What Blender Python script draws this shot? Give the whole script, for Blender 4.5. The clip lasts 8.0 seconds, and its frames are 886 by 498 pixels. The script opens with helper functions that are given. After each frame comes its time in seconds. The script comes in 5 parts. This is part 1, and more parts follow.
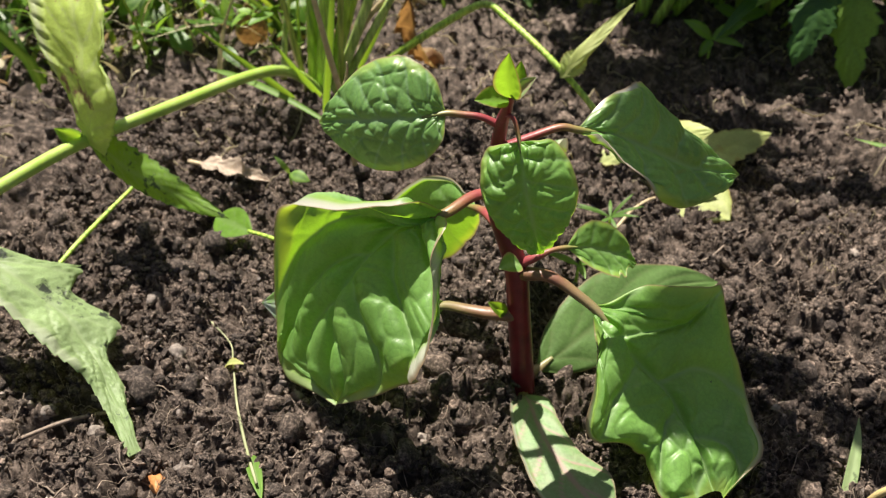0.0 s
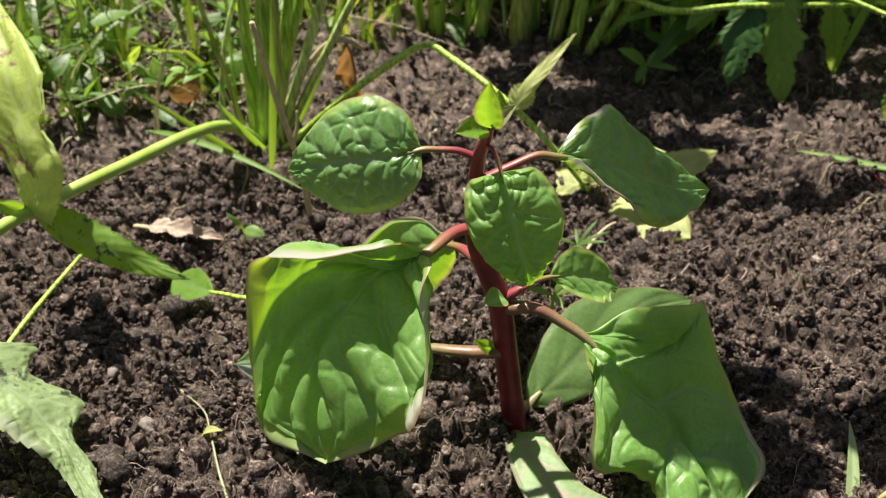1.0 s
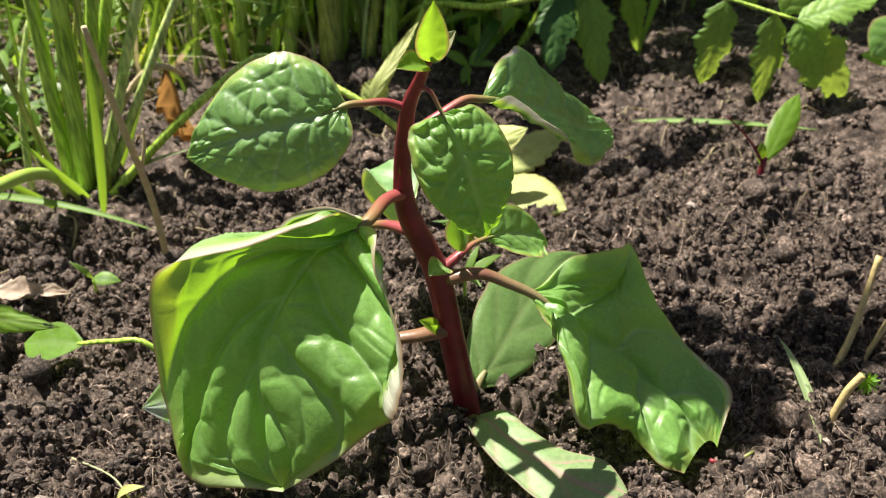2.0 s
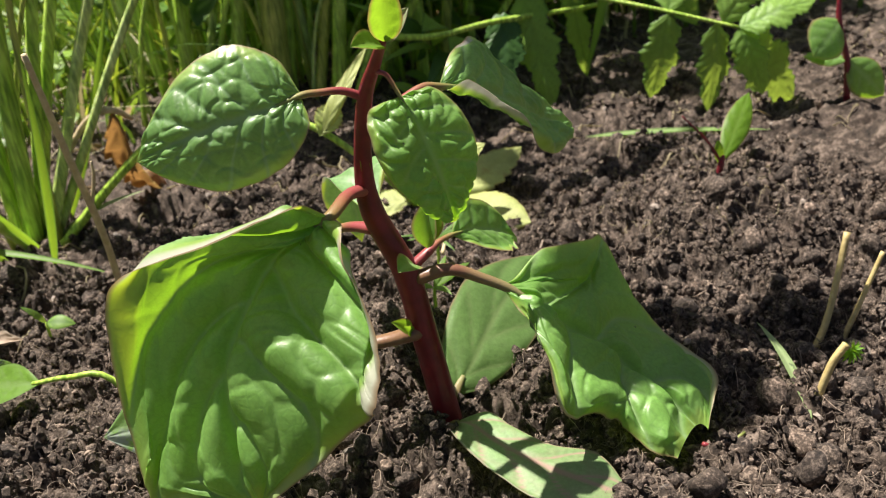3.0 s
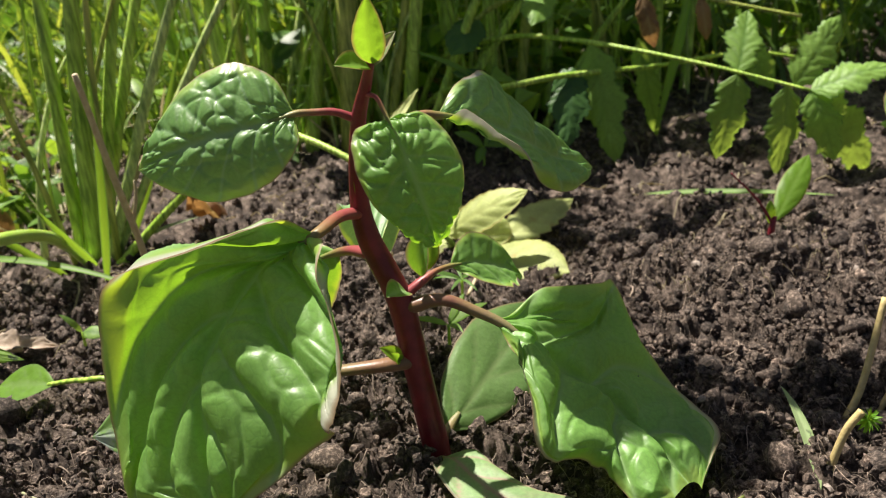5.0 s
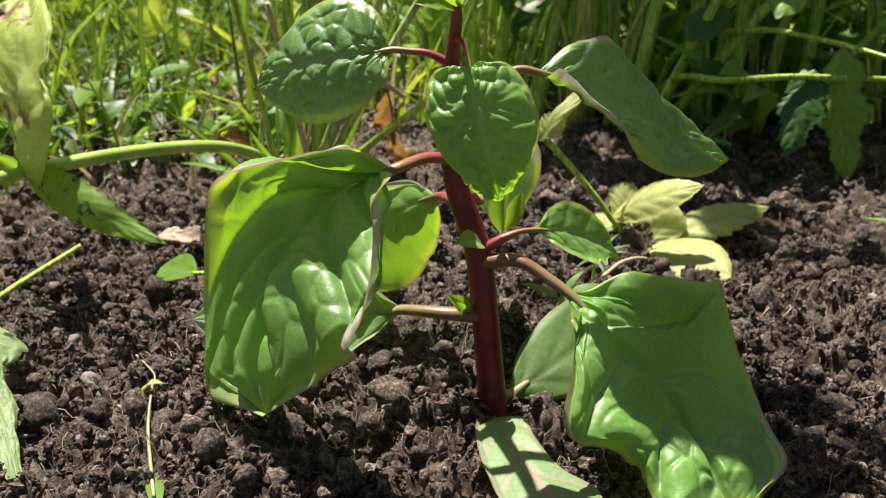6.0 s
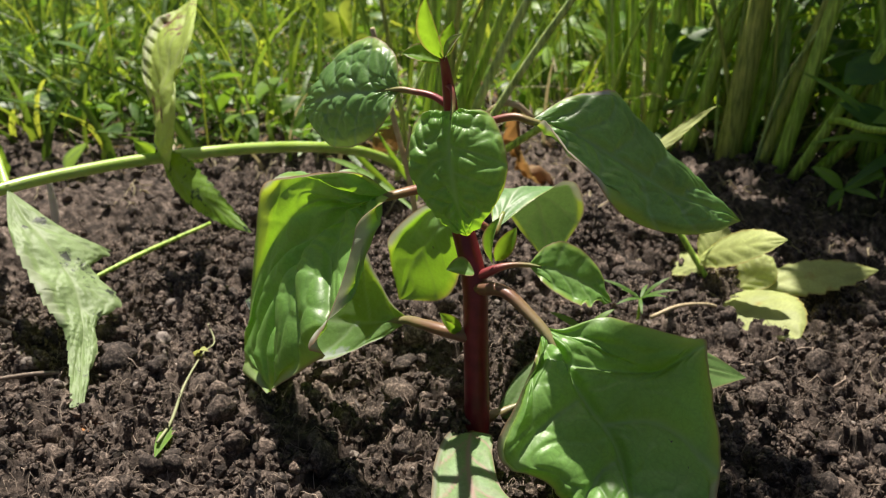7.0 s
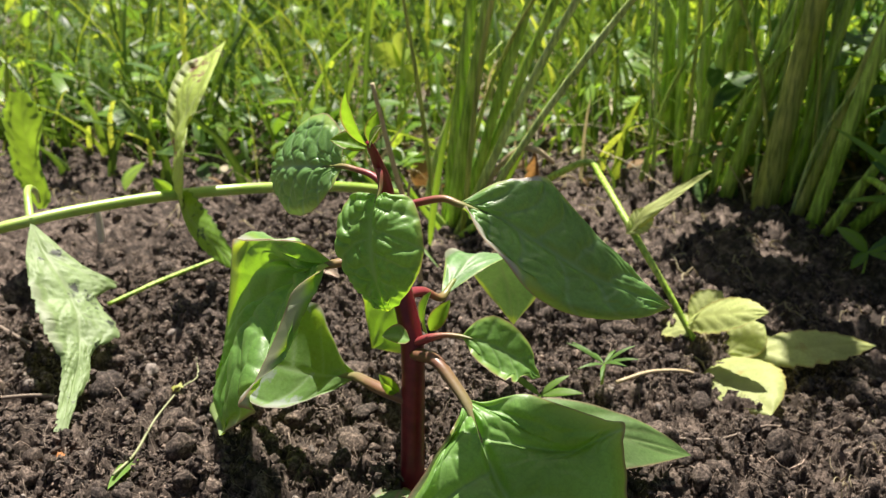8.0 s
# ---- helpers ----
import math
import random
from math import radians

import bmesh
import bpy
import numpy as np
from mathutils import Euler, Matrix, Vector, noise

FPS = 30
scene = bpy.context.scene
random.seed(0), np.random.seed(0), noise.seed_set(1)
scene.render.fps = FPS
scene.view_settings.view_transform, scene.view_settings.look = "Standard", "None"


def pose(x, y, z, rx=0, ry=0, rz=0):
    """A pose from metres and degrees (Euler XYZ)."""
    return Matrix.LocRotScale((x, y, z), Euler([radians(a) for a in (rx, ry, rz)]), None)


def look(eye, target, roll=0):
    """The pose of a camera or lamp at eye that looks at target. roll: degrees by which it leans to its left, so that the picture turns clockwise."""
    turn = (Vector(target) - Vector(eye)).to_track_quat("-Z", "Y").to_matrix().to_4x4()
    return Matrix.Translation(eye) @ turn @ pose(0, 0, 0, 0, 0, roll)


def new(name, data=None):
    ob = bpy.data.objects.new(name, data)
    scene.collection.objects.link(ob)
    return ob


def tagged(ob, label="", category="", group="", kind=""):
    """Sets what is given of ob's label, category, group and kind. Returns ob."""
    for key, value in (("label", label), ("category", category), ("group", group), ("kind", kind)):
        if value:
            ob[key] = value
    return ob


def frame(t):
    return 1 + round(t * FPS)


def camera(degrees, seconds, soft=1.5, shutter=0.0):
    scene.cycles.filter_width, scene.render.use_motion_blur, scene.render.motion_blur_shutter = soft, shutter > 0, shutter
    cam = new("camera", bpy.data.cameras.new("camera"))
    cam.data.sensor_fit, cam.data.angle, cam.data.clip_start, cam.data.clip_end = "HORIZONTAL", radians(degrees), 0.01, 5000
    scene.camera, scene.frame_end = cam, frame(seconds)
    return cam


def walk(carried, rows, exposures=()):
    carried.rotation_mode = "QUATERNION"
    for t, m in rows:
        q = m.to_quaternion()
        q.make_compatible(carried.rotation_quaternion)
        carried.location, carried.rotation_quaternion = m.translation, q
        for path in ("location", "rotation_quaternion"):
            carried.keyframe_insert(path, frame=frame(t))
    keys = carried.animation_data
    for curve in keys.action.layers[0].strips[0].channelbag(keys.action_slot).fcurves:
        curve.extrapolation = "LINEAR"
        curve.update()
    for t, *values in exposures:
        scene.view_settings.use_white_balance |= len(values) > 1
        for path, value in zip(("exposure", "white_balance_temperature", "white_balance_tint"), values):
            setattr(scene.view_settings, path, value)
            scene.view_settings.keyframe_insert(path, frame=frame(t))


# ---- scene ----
cam = camera(53.6, 8.0, soft=1.15)
PATH = [
    (0, (0.037, -0.033, 0.243), (-0.222, 1.543, -0.96), -2.9),
    (0.5, (0.033, -0.03, 0.241), (-0.193, 1.583, -0.92), -4.4),
    (1, (0.019, -0.029, 0.237), (-0.079, 1.622, -0.888), -4.5),
    (1.5, (-0.012, -0.012, 0.218), (0.176, 1.647, -0.882), -3.7),
    (2, (-0.03, -0.017, 0.201), (0.377, 1.646, -0.832), -5.4),
    (2.2, (-0.038, -0.019, 0.196), (0.428, 1.649, -0.805), -5.8),
    (3.3, (-0.033, -0.017, 0.178), (0.491, 1.694, -0.716), -8.5),
    (3.5, (-0.032, -0.015, 0.18), (0.482, 1.709, -0.695), -8.8),
    (4, (-0.033, -0.014, 0.176), (0.484, 1.727, -0.661), -8.9),
    (4.2, (-0.036, -0.016, 0.176), (0.483, 1.732, -0.647), -9.1),
    (5.3, (0.01, -0.036, 0.164), (0.16, 1.822, -0.562), -5.6),
    (5.5, (0.019, -0.038, 0.164), (0.018, 1.833, -0.543), -4.7),
    (6, (0.052, -0.037, 0.152), (-0.248, 1.799, -0.582), -3.2),
    (6.5, (0.101, -0.031, 0.162), (-0.449, 1.739, -0.588), -3.8),
    (7, (0.13, -0.035, 0.166), (-0.685, 1.644, -0.553), -1.7),
    (7.5, (0.152, -0.025, 0.172), (-0.817, 1.575, -0.537), -0.3),
    (8, (0.182, -0.012, 0.192), (-0.847, 1.547, -0.523), -1.1),
]
walk(cam, [(t, look(eye, target, roll)) for t, eye, target, roll in PATH],
     [(0, 0.89), (1.5, 0.88), (2.0, 1.15), (2.2, 1.13), (3.5, 0.85), (4.2, 0.78), (5.5, 0.93), (6.5, 0.92), (7.0, 0.64), (7.5, 0.60), (8.0, 0.95)])
cam.data.dof.use_dof = True
cam.data.dof.focus_distance = 0.245
cam.data.dof.aperture_fstop = 27.0

# ---- light ----
SUN_FROM = Vector((-0.18, 0.35, 1.0)).normalized()
world = bpy.data.worlds.new("world")
scene.world = world
world.use_nodes = True
wn, wl = world.node_tree.nodes, world.node_tree.links
sky = wn.new("ShaderNodeTexSky")
sky.sky_type = "NISHITA"
sky.sun_disc = False
sky.dust_density = 3.0
sky.sun_elevation = math.asin(SUN_FROM.z)
sky.sun_rotation = math.atan2(SUN_FROM.x, SUN_FROM.y)
wn["Background"].inputs["Strength"].default_value = 0.029
wl.new(sky.outputs[0], wn["Background"].inputs["Color"])
sun = new("sun", bpy.data.lights.new("sun", "SUN"))
sun.data.energy = 5.0
sun.data.angle = radians(0.55)
sun.data.color = (1.0, 0.92, 0.83)
sun.matrix_world = look(SUN_FROM * 5, (0, 0, 0))


# ---- materials ----
def nodes_of(name):
    m = bpy.data.materials.new(name)
    m.use_nodes = True
    t = m.node_tree
    return m, t.nodes, t.links, t.nodes["Principled BSDF"], t.nodes["Material Output"]


def texture(n, l, scale, detail=4.0, rough=0.6, kind="ShaderNodeTexNoise"):
    c = n.new("ShaderNodeTexCoord")
    t = n.new(kind)
    t.inputs["Scale"].default_value = scale
    if kind == "ShaderNodeTexNoise":
        t.inputs["Detail"].default_value = detail
        t.inputs["Roughness"].default_value = rough
    l.new(c.outputs["Object"], t.inputs["Vector"])
    return t


def ramp(n, l, source, stops):
    r = n.new("ShaderNodeValToRGB")
    e = r.color_ramp.elements
    while len(e) < len(stops):
        e.new(0.5)
    for k, (p, c) in zip(e, stops):
        k.position, k.color = p, (*c, 1)
    l.new(source, r.inputs[0])
    return r


def mixed(n, l, factor, a, b, how="MIX"):
    m = n.new("ShaderNodeMix")
    m.data_type, m.blend_type = "RGBA", how
    for sock, v in ((m.inputs["Factor"], factor), (m.inputs[6], a), (m.inputs[7], b)):
        if isinstance(v, (int, float)):
            sock.default_value = v
        elif isinstance(v, tuple):
            sock.default_value = (*v, 1)
        else:
            l.new(v, sock)
    return m.outputs[2]


def attribute(n, name):
    a = n.new("ShaderNodeAttribute")
    a.attribute_name = name
    return a.outputs["Fac"]


def bumped(n, l, b, height, strength, distance):
    k = n.new("ShaderNodeBump")
    k.inputs["Strength"].default_value = strength
    k.inputs["Distance"].default_value = distance
    l.new(height, k.inputs["Height"])
    l.new(k.outputs[0], b.inputs["Normal"])
    return k


def leaf_material(name, face, back_light, vein, rim, gloss=0.38, through_part=0.42, blotch=None, blotch_at=(0.6, 0.72),
                  scale=90.0, spec=0.42, vary=False, under=(0.60, 0.60, 0.50), net=0.0, specks=False):
    """A living leaf: a waxy face, light that passes through it, paler veins, a coloured margin and blotches."""
    m, n, l, b, out = nodes_of(name)
    big = texture(n, l, scale * 0.35, 3, 0.6)
    fine = texture(n, l, scale * 9, 3, 0.7)
    lo = tuple(c * 0.72 for c in face)
    hi = tuple(min(1, c * 1.28) for c in face)
    col = ramp(n, l, big.outputs["Fac"], [(0.3, lo), (0.7, hi)]).outputs[0]
    speck = ramp(n, l, fine.outputs["Fac"], [(0.35, (0.82, 0.82, 0.82)), (0.65, (1.1, 1.1, 1.1))]).outputs[0]
    col = mixed(n, l, 1.0, col, speck, "MULTIPLY")
    passing = ramp(n, l, big.outputs["Fac"], [(0.3, tuple(c * 0.8 for c in back_light)), (0.7, back_light)]).outputs[0]
    if vary:
        g = n.new("ShaderNodeNewGeometry")
        tone = ramp(n, l, g.outputs["Random Per Island"], [(0, (0.16, 0.24, 0.20)), (0.36, (0.46, 0.58, 0.40)), (0.66, (1.2, 1.25, 0.9)), (0.86, (2.1, 1.75, 1.1)), (1, (3.4, 2.4, 2.2))]).outputs[0]
        col = mixed(n, l, 1.0, col, tone, "MULTIPLY")
        passing = mixed(n, l, 1.0, passing, tone, "MULTIPLY")
    if net:
        web = texture(n, l, net, kind="ShaderNodeTexVoronoi")
        web.feature = "DISTANCE_TO_EDGE"
        line = ramp(n, l, web.outputs["Distance"], [(0.0, (0.92, 0.94, 0.92)), (0.10, (1.02, 1.01, 1.0))]).outputs[0]
        col = mixed(n, l, 1.0, col, line, "MULTIPLY")
        passing = mixed(n, l, 1.0, passing, line, "MULTIPLY")
    if specks:
        dirt = texture(n, l, 330, 2, 0.5)
        at = ramp(n, l, dirt.outputs["Fac"], [(0.765, (0, 0, 0)), (0.79, (1, 1, 1))]).outputs[0]
        col = mixed(n, l, at, col, (0.10, 0.085, 0.05))
        passing = mixed(n, l, at, passing, (0.03, 0.03, 0.01))
    v, r = attribute(n, "vein"), attribute(n, "rim")
    if net:
        # yellow-green margin: thin leaf edge and sun shining through, both in the colour
        glow_border = attribute(n, "glow_border")
        col = mixed(n, l, glow_border, col, (0.36, 0.53, 0.10))
        passing = mixed(n, l, glow_border, passing, (0.66, 0.80, 0.04))
    col = mixed(n, l, v, col, vein)
    passing = mixed(n, l, v, passing, tuple(c * 0.75 for c in back_light))
    if blotch:
        spots = texture(n, l, scale * 0.55, 5, 0.65)
        at = ramp(n, l, spots.outputs["Fac"], [(blotch_at[0], (0, 0, 0)), (blotch_at[1], (1, 1, 1))]).outputs[0]
        col = mixed(n, l, at, col, blotch)
        passing = mixed(n, l, at, passing, tuple(c * 0.8 for c in blotch))
    turned = attribute(n, "turned")
    col = mixed(n, l, turned, col, under)
    passing = mixed(n, l, turned, passing, tuple(0.55 * c for c in under))
    col = mixed(n, l, r, col, rim)
    passing = mixed(n, l, r, passing, rim)
    l.new(col, b.inputs["Base Color"])
    b.inputs["Roughness"].default_value = gloss
    b.inputs["Specular IOR Level"].default_value = spec
    relief = fine.outputs["Fac"]
    if net:
        relief = mixed(n, l, 0.45, relief, ramp(n, l, web.outputs["Distance"], [(0.0, (0, 0, 0)), (0.16, (1, 1, 1))]).outputs[0])
    bump = bumped(n, l, b, relief, 0.14 if net else 0.35, 0.0004)
    tr = n.new("ShaderNodeBsdfTranslucent")
    l.new(passing, tr.inputs["Color"])
    l.new(bump.outputs[0], tr.inputs["Normal"])
    mx = n.new("ShaderNodeMixShader")
    mx.inputs[0].default_value = through_part
    l.new(b.outputs[0], mx.inputs[1])
    l.new(tr.outputs[0], mx.inputs[2])
    l.new(mx.outputs[0], out.inputs["Surface"])
    return m


def stalk_material(name, a, b_col, gloss=0.35, scale=120.0, sss=0.0, end=None, streak=False):
    m, n, l, b, out = nodes_of(name)
    t = texture(n, l, scale, 4, 0.6)
    col = ramp(n, l, t.outputs["Fac"], [(0.32, a), (0.68, b_col)]).outputs[0]
    if streak:
        c = n.new("ShaderNodeTexCoord")
        m_ = n.new("ShaderNodeMapping")
        m_.inputs["Scale"].default_value = (1.0, 1.0, 0.06)
        st = n.new("ShaderNodeTexNoise")
        st.inputs["Scale"].default_value = 620.0
        st.inputs["Detail"].default_value = 3.0
        l.new(c.outputs["Object"], m_.inputs["Vector"])
        l.new(m_.outputs[0], st.inputs["Vector"])
        col = mixed(n, l, 1.0, col, ramp(n, l, st.outputs["Fac"], [(0.36, (0.42, 0.50, 0.40)), (0.62, (1.12, 1.12, 1.1))]).outputs[0], "MULTIPLY")
    if end:
        far = ramp(n, l, attribute(n, "along"), [(0.30, (0, 0, 0)), (0.90, (1, 1, 1))]).outputs[0]
        col = mixed(n, l, far, col, end)
    l.new(col, b.inputs["Base Color"])
    b.inputs["Roughness"].default_value = gloss
    fine = texture(n, l, scale * 12, 2, 0.6)
    bumped(n, l, b, fine.outputs["Fac"], 0.3, 0.0003)
    if sss:
        b.inputs["Subsurface Weight"].default_value = sss
        b.inputs["Subsurface Radius"].default_value = (0.003, 0.004, 0.001)
    return m


def grain_material(name, stops, gloss=0.85, per_piece=True, scale=700.0, bump_d=0.0006):
    """Earth, grit or straw: tone by piece, grain over it."""
    m, n, l, b, out = nodes_of(name)
    t = texture(n, l, scale, 5, 0.7)
    col = ramp(n, l, t.outputs["Fac"], stops).outputs[0]
    if per_piece:
        g = n.new("ShaderNodeNewGeometry")
        tone = ramp(n, l, g.outputs["Random Per Island"], [(0, (0.60, 0.60, 0.61)), (0.7, (1.0, 0.99, 0.97)), (0.94, (1.3, 1.28, 1.25)), (1, (2.2, 2.15, 2.1))]).outputs[0]
        col = mixed(n, l, 1.0, col, tone, "MULTIPLY")
    l.new(col, b.inputs["Base Color"])
    b.inputs["Roughness"].default_value = gloss
    bumped(n, l, b, t.outputs["Fac"], 0.8, bump_d)
    return m


def soil_material():
    m, n, l, b, out = nodes_of("garden_soil")
    broad = texture(n, l, 14, 3, 0.6)
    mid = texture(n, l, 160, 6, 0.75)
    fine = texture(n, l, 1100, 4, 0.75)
    # near-black low stops sit in the bump's hollows: pore shade put into the colour
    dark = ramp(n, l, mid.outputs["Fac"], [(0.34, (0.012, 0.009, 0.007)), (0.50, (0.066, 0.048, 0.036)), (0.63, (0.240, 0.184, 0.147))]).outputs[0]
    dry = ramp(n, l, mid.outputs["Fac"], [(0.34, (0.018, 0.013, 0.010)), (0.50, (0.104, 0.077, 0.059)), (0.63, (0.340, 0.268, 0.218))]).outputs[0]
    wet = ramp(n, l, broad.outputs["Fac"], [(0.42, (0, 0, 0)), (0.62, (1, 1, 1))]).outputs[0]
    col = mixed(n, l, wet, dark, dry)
    grit = ramp(n, l, fine.outputs["Fac"], [(0.66, (0, 0, 0)), (0.74, (1, 1, 1))]).outputs[0]
    col = mixed(n, l, grit, col, (0.24, 0.20, 0.165))
    l.new(col, b.inputs["Base Color"])
    b.inputs["Roughness"].default_value = 0.8
    b.inputs["Specular IOR Level"].default_value = 0.35
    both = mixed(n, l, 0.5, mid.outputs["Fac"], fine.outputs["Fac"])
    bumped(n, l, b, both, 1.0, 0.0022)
    return m


SOIL = soil_material()
# the low stop blackens hollows of the crumbs too, shade held in the colour
CRUMB = grain_material("soil_crumb", [(0.32, (0.014, 0.010, 0.008)), (0.50, (0.082, 0.060, 0.046)), (0.65, (0.320, 0.250, 0.202))], bump_d=0.0016)
GRIT = grain_material("grit", [(0.3, (0.16, 0.13, 0.11)), (0.7, (0.36, 0.31, 0.27))], 0.7)
WILTED = stalk_material("wilted_grass", (0.27, 0.30, 0.14), (0.42, 0.43, 0.25), 0.6, 90)
ROOT = grain_material("dry_root", [(0.3, (0.16, 0.12, 0.09)), (0.7, (0.42, 0.34, 0.27))], 0.8)
ROOT_WHITE = grain_material("bleached_root", [(0.3, (0.58, 0.54, 0.46)), (0.7, (0.76, 0.73, 0.66))], 0.7, False, 300)
STRAW_STEM = grain_material("straw", [(0.3, (0.50, 0.38, 0.14)), (0.7, (0.70, 0.58, 0.28))], 0.5, False, 300)
TWIG = grain_material("dry_stem", [(0.3, (0.46, 0.35, 0.19)), (0.7, (0.66, 0.55, 0.36))], 0.7, False, 300)
WOODCHIP = grain_material("wood_chip", [(0.3, (0.30, 0.22, 0.16)), (0.7, (0.50, 0.41, 0.32))], 0.8, False, 300)
ORANGE = grain_material("orange_stone", [(0.3, (0.45, 0.17, 0.05)), (0.7, (0.62, 0.30, 0.11))], 0.45, False, 300)

SPINACH = leaf_material("spinach_leaf", (0.215, 0.435, 0.095), (0.40, 0.74, 0.03), (0.36, 0.56, 0.22), (0.36, 0.24, 0.13), 0.42, 0.42, scale=70, spec=0.75, net=330.0, specks=True)
# cooler, less translucent copy: sky sheen on two leaves put into the colour
SPINACH_SHEEN = leaf_material("sheen_spinach_leaf", (0.185, 0.385, 0.095), (0.38, 0.64, 0.04), (0.28, 0.46, 0.22), (0.36, 0.24, 0.14), 0.40, 0.32, scale=70, spec=0.9, net=330.0, specks=True)
# dulled copy for a leaf behind the stem, its shade put into the colours
SPINACH_SHADED = leaf_material("shaded_spinach_leaf", (0.19, 0.36, 0.13), (0.17, 0.30, 0.06), (0.30, 0.42, 0.22), (0.34, 0.26, 0.17), 0.45, 0.22, scale=70, net=330.0)
# darkened copy for the low leaf behind: the shade on it put into the colour
SPINACH_SHADED_LOW = leaf_material("shaded_low_spinach_leaf", (0.125, 0.225, 0.065), (0.20, 0.36, 0.05), (0.17, 0.25, 0.09), (0.26, 0.20, 0.11), 0.5, 0.28, scale=70, spec=0.3)
SPINACH_YOUNG = leaf_material("young_spinach_leaf", (0.17, 0.36, 0.03), (0.38, 0.64, 0.03), (0.22, 0.40, 0.06), (0.30, 0.20, 0.06), 0.45, 0.55, scale=70)
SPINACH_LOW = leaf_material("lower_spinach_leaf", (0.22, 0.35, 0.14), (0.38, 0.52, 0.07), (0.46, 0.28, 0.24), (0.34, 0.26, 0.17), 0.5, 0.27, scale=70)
SPINACH_DUSTY = leaf_material("dusty_spinach_leaf", (0.25, 0.45, 0.14), (0.50, 0.74, 0.05), (0.42, 0.58, 0.30), (0.50, 0.42, 0.36), 0.45, 0.42, (0.46, 0.54, 0.46), (0.555, 0.60), scale=70, specks=True)
RED_STEM = stalk_material("red_stem", (0.12, 0.007, 0.017), (0.26, 0.022, 0.034), 0.33, 90, 0.08)
RED_PETIOLE = stalk_material("red_petiole", (0.26, 0.030, 0.045), (0.32, 0.085, 0.075), 0.4, 80, 0.08, (0.22, 0.26, 0.07))
PALE_PETIOLE = stalk_material("pale_petiole", (0.20, 0.09, 0.06), (0.27, 0.16, 0.085), 0.4, 80, 0.08, (0.26, 0.25, 0.11))
WEED = leaf_material("weed_leaf", (0.17, 0.36, 0.035), (0.45, 0.70, 0.04), (0.22, 0.36, 0.10), (0.18, 0.32, 0.06), 0.5, 0.45, scale=60)
WEED_BRIGHT = leaf_material("bright_weed_leaf", (0.40, 0.58, 0.09), (0.72, 0.84, 0.10), (0.44, 0.58, 0.16), (0.36, 0.52, 0.12), 0.5, 0.5, scale=60)
WEED_BLOTCH = leaf_material("blotched_leaf", (0.50, 0.66, 0.14), (0.84, 0.94, 0.20), (0.60, 0.70, 0.30), (0.40, 0.55, 0.12), 0.5, 0.5,
                            (0.34, 0.20, 0.12), (0.58, 0.64), 75)
WEED_SPOT = leaf_material("mildewed_leaf", (0.20, 0.38, 0.04), (0.48, 0.72, 0.03), (0.30, 0.44, 0.14), (0.2, 0.34, 0.08), 0.55, 0.45,
                          (0.05, 0.085, 0.03), (0.55, 0.62), 260)
WEED_PALE = leaf_material("pale_hairy_leaf", (0.36, 0.50, 0.22), (0.50, 0.64, 0.14), (0.42, 0.54, 0.27), (0.34, 0.46, 0.20), 0.45, 0.38,
                          (0.06, 0.075, 0.05), (0.60, 0.66), 170)
YELLOW = leaf_material("yellowing_leaf", (0.62, 0.70, 0.27), (0.76, 0.82, 0.22), (0.52, 0.58, 0.20), (0.50, 0.42, 0.12), 0.55, 0.42,
                       (0.56, 0.42, 0.12), (0.64, 0.76), 90)
BROWN = leaf_material("dead_leaf", (0.30, 0.17, 0.085), (0.52, 0.27, 0.08), (0.42, 0.30, 0.15), (0.45, 0.30, 0.10), 0.7, 0.4,
                      (0.14, 0.07, 0.035), (0.52, 0.66), 120)
FERN = leaf_material("hanging_leaflet", (0.26, 0.46, 0.09), (0.56, 0.76, 0.09), (0.12, 0.26, 0.06), (0.12, 0.24, 0.05), 0.5, 0.45, scale=60)
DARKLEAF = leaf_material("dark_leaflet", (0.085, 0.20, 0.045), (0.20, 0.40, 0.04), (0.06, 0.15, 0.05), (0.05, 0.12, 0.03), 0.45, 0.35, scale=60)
STRAW = leaf_material("bleached_grass", (0.50, 0.44, 0.28), (0.60, 0.50, 0.24), (0.58, 0.52, 0.36), (0.5, 0.42, 0.26), 0.6, 0.35, scale=40)
GRASS = leaf_material("grass_blade", (0.10, 0.18, 0.035), (0.28, 0.41, 0.045), (0.16, 0.28, 0.06), (0.12, 0.22, 0.04), 0.40, 0.48, scale=25, vary=True)
WEED_MIX = leaf_material("low_weed_leaf", (0.10, 0.22, 0.035), (0.30, 0.50, 0.04), (0.20, 0.33, 0.09), (0.16, 0.28, 0.05), 0.42, 0.45, scale=40, vary=True)
STALK = stalk_material("green_stalk", (0.38, 0.60, 0.05), (0.60, 0.78, 0.16), 0.45, 60, 0.3, streak=True)
STALK_PALE = stalk_material("pale_stalk", (0.46, 0.60, 0.14), (0.68, 0.78, 0.34), 0.45, 60, 0.3, streak=True)
STALK_DULL = stalk_material("dull_stalk", (0.36, 0.42, 0.06), (0.60, 0.62, 0.17), 0.55, 40, 0.2, streak=True)
VINE = stalk_material("vine_stalk", (0.36, 0.54, 0.09), (0.52, 0.68, 0.20), 0.32, 50, 0.6)

# ---- modelling helpers ----
ORIGIN = {}


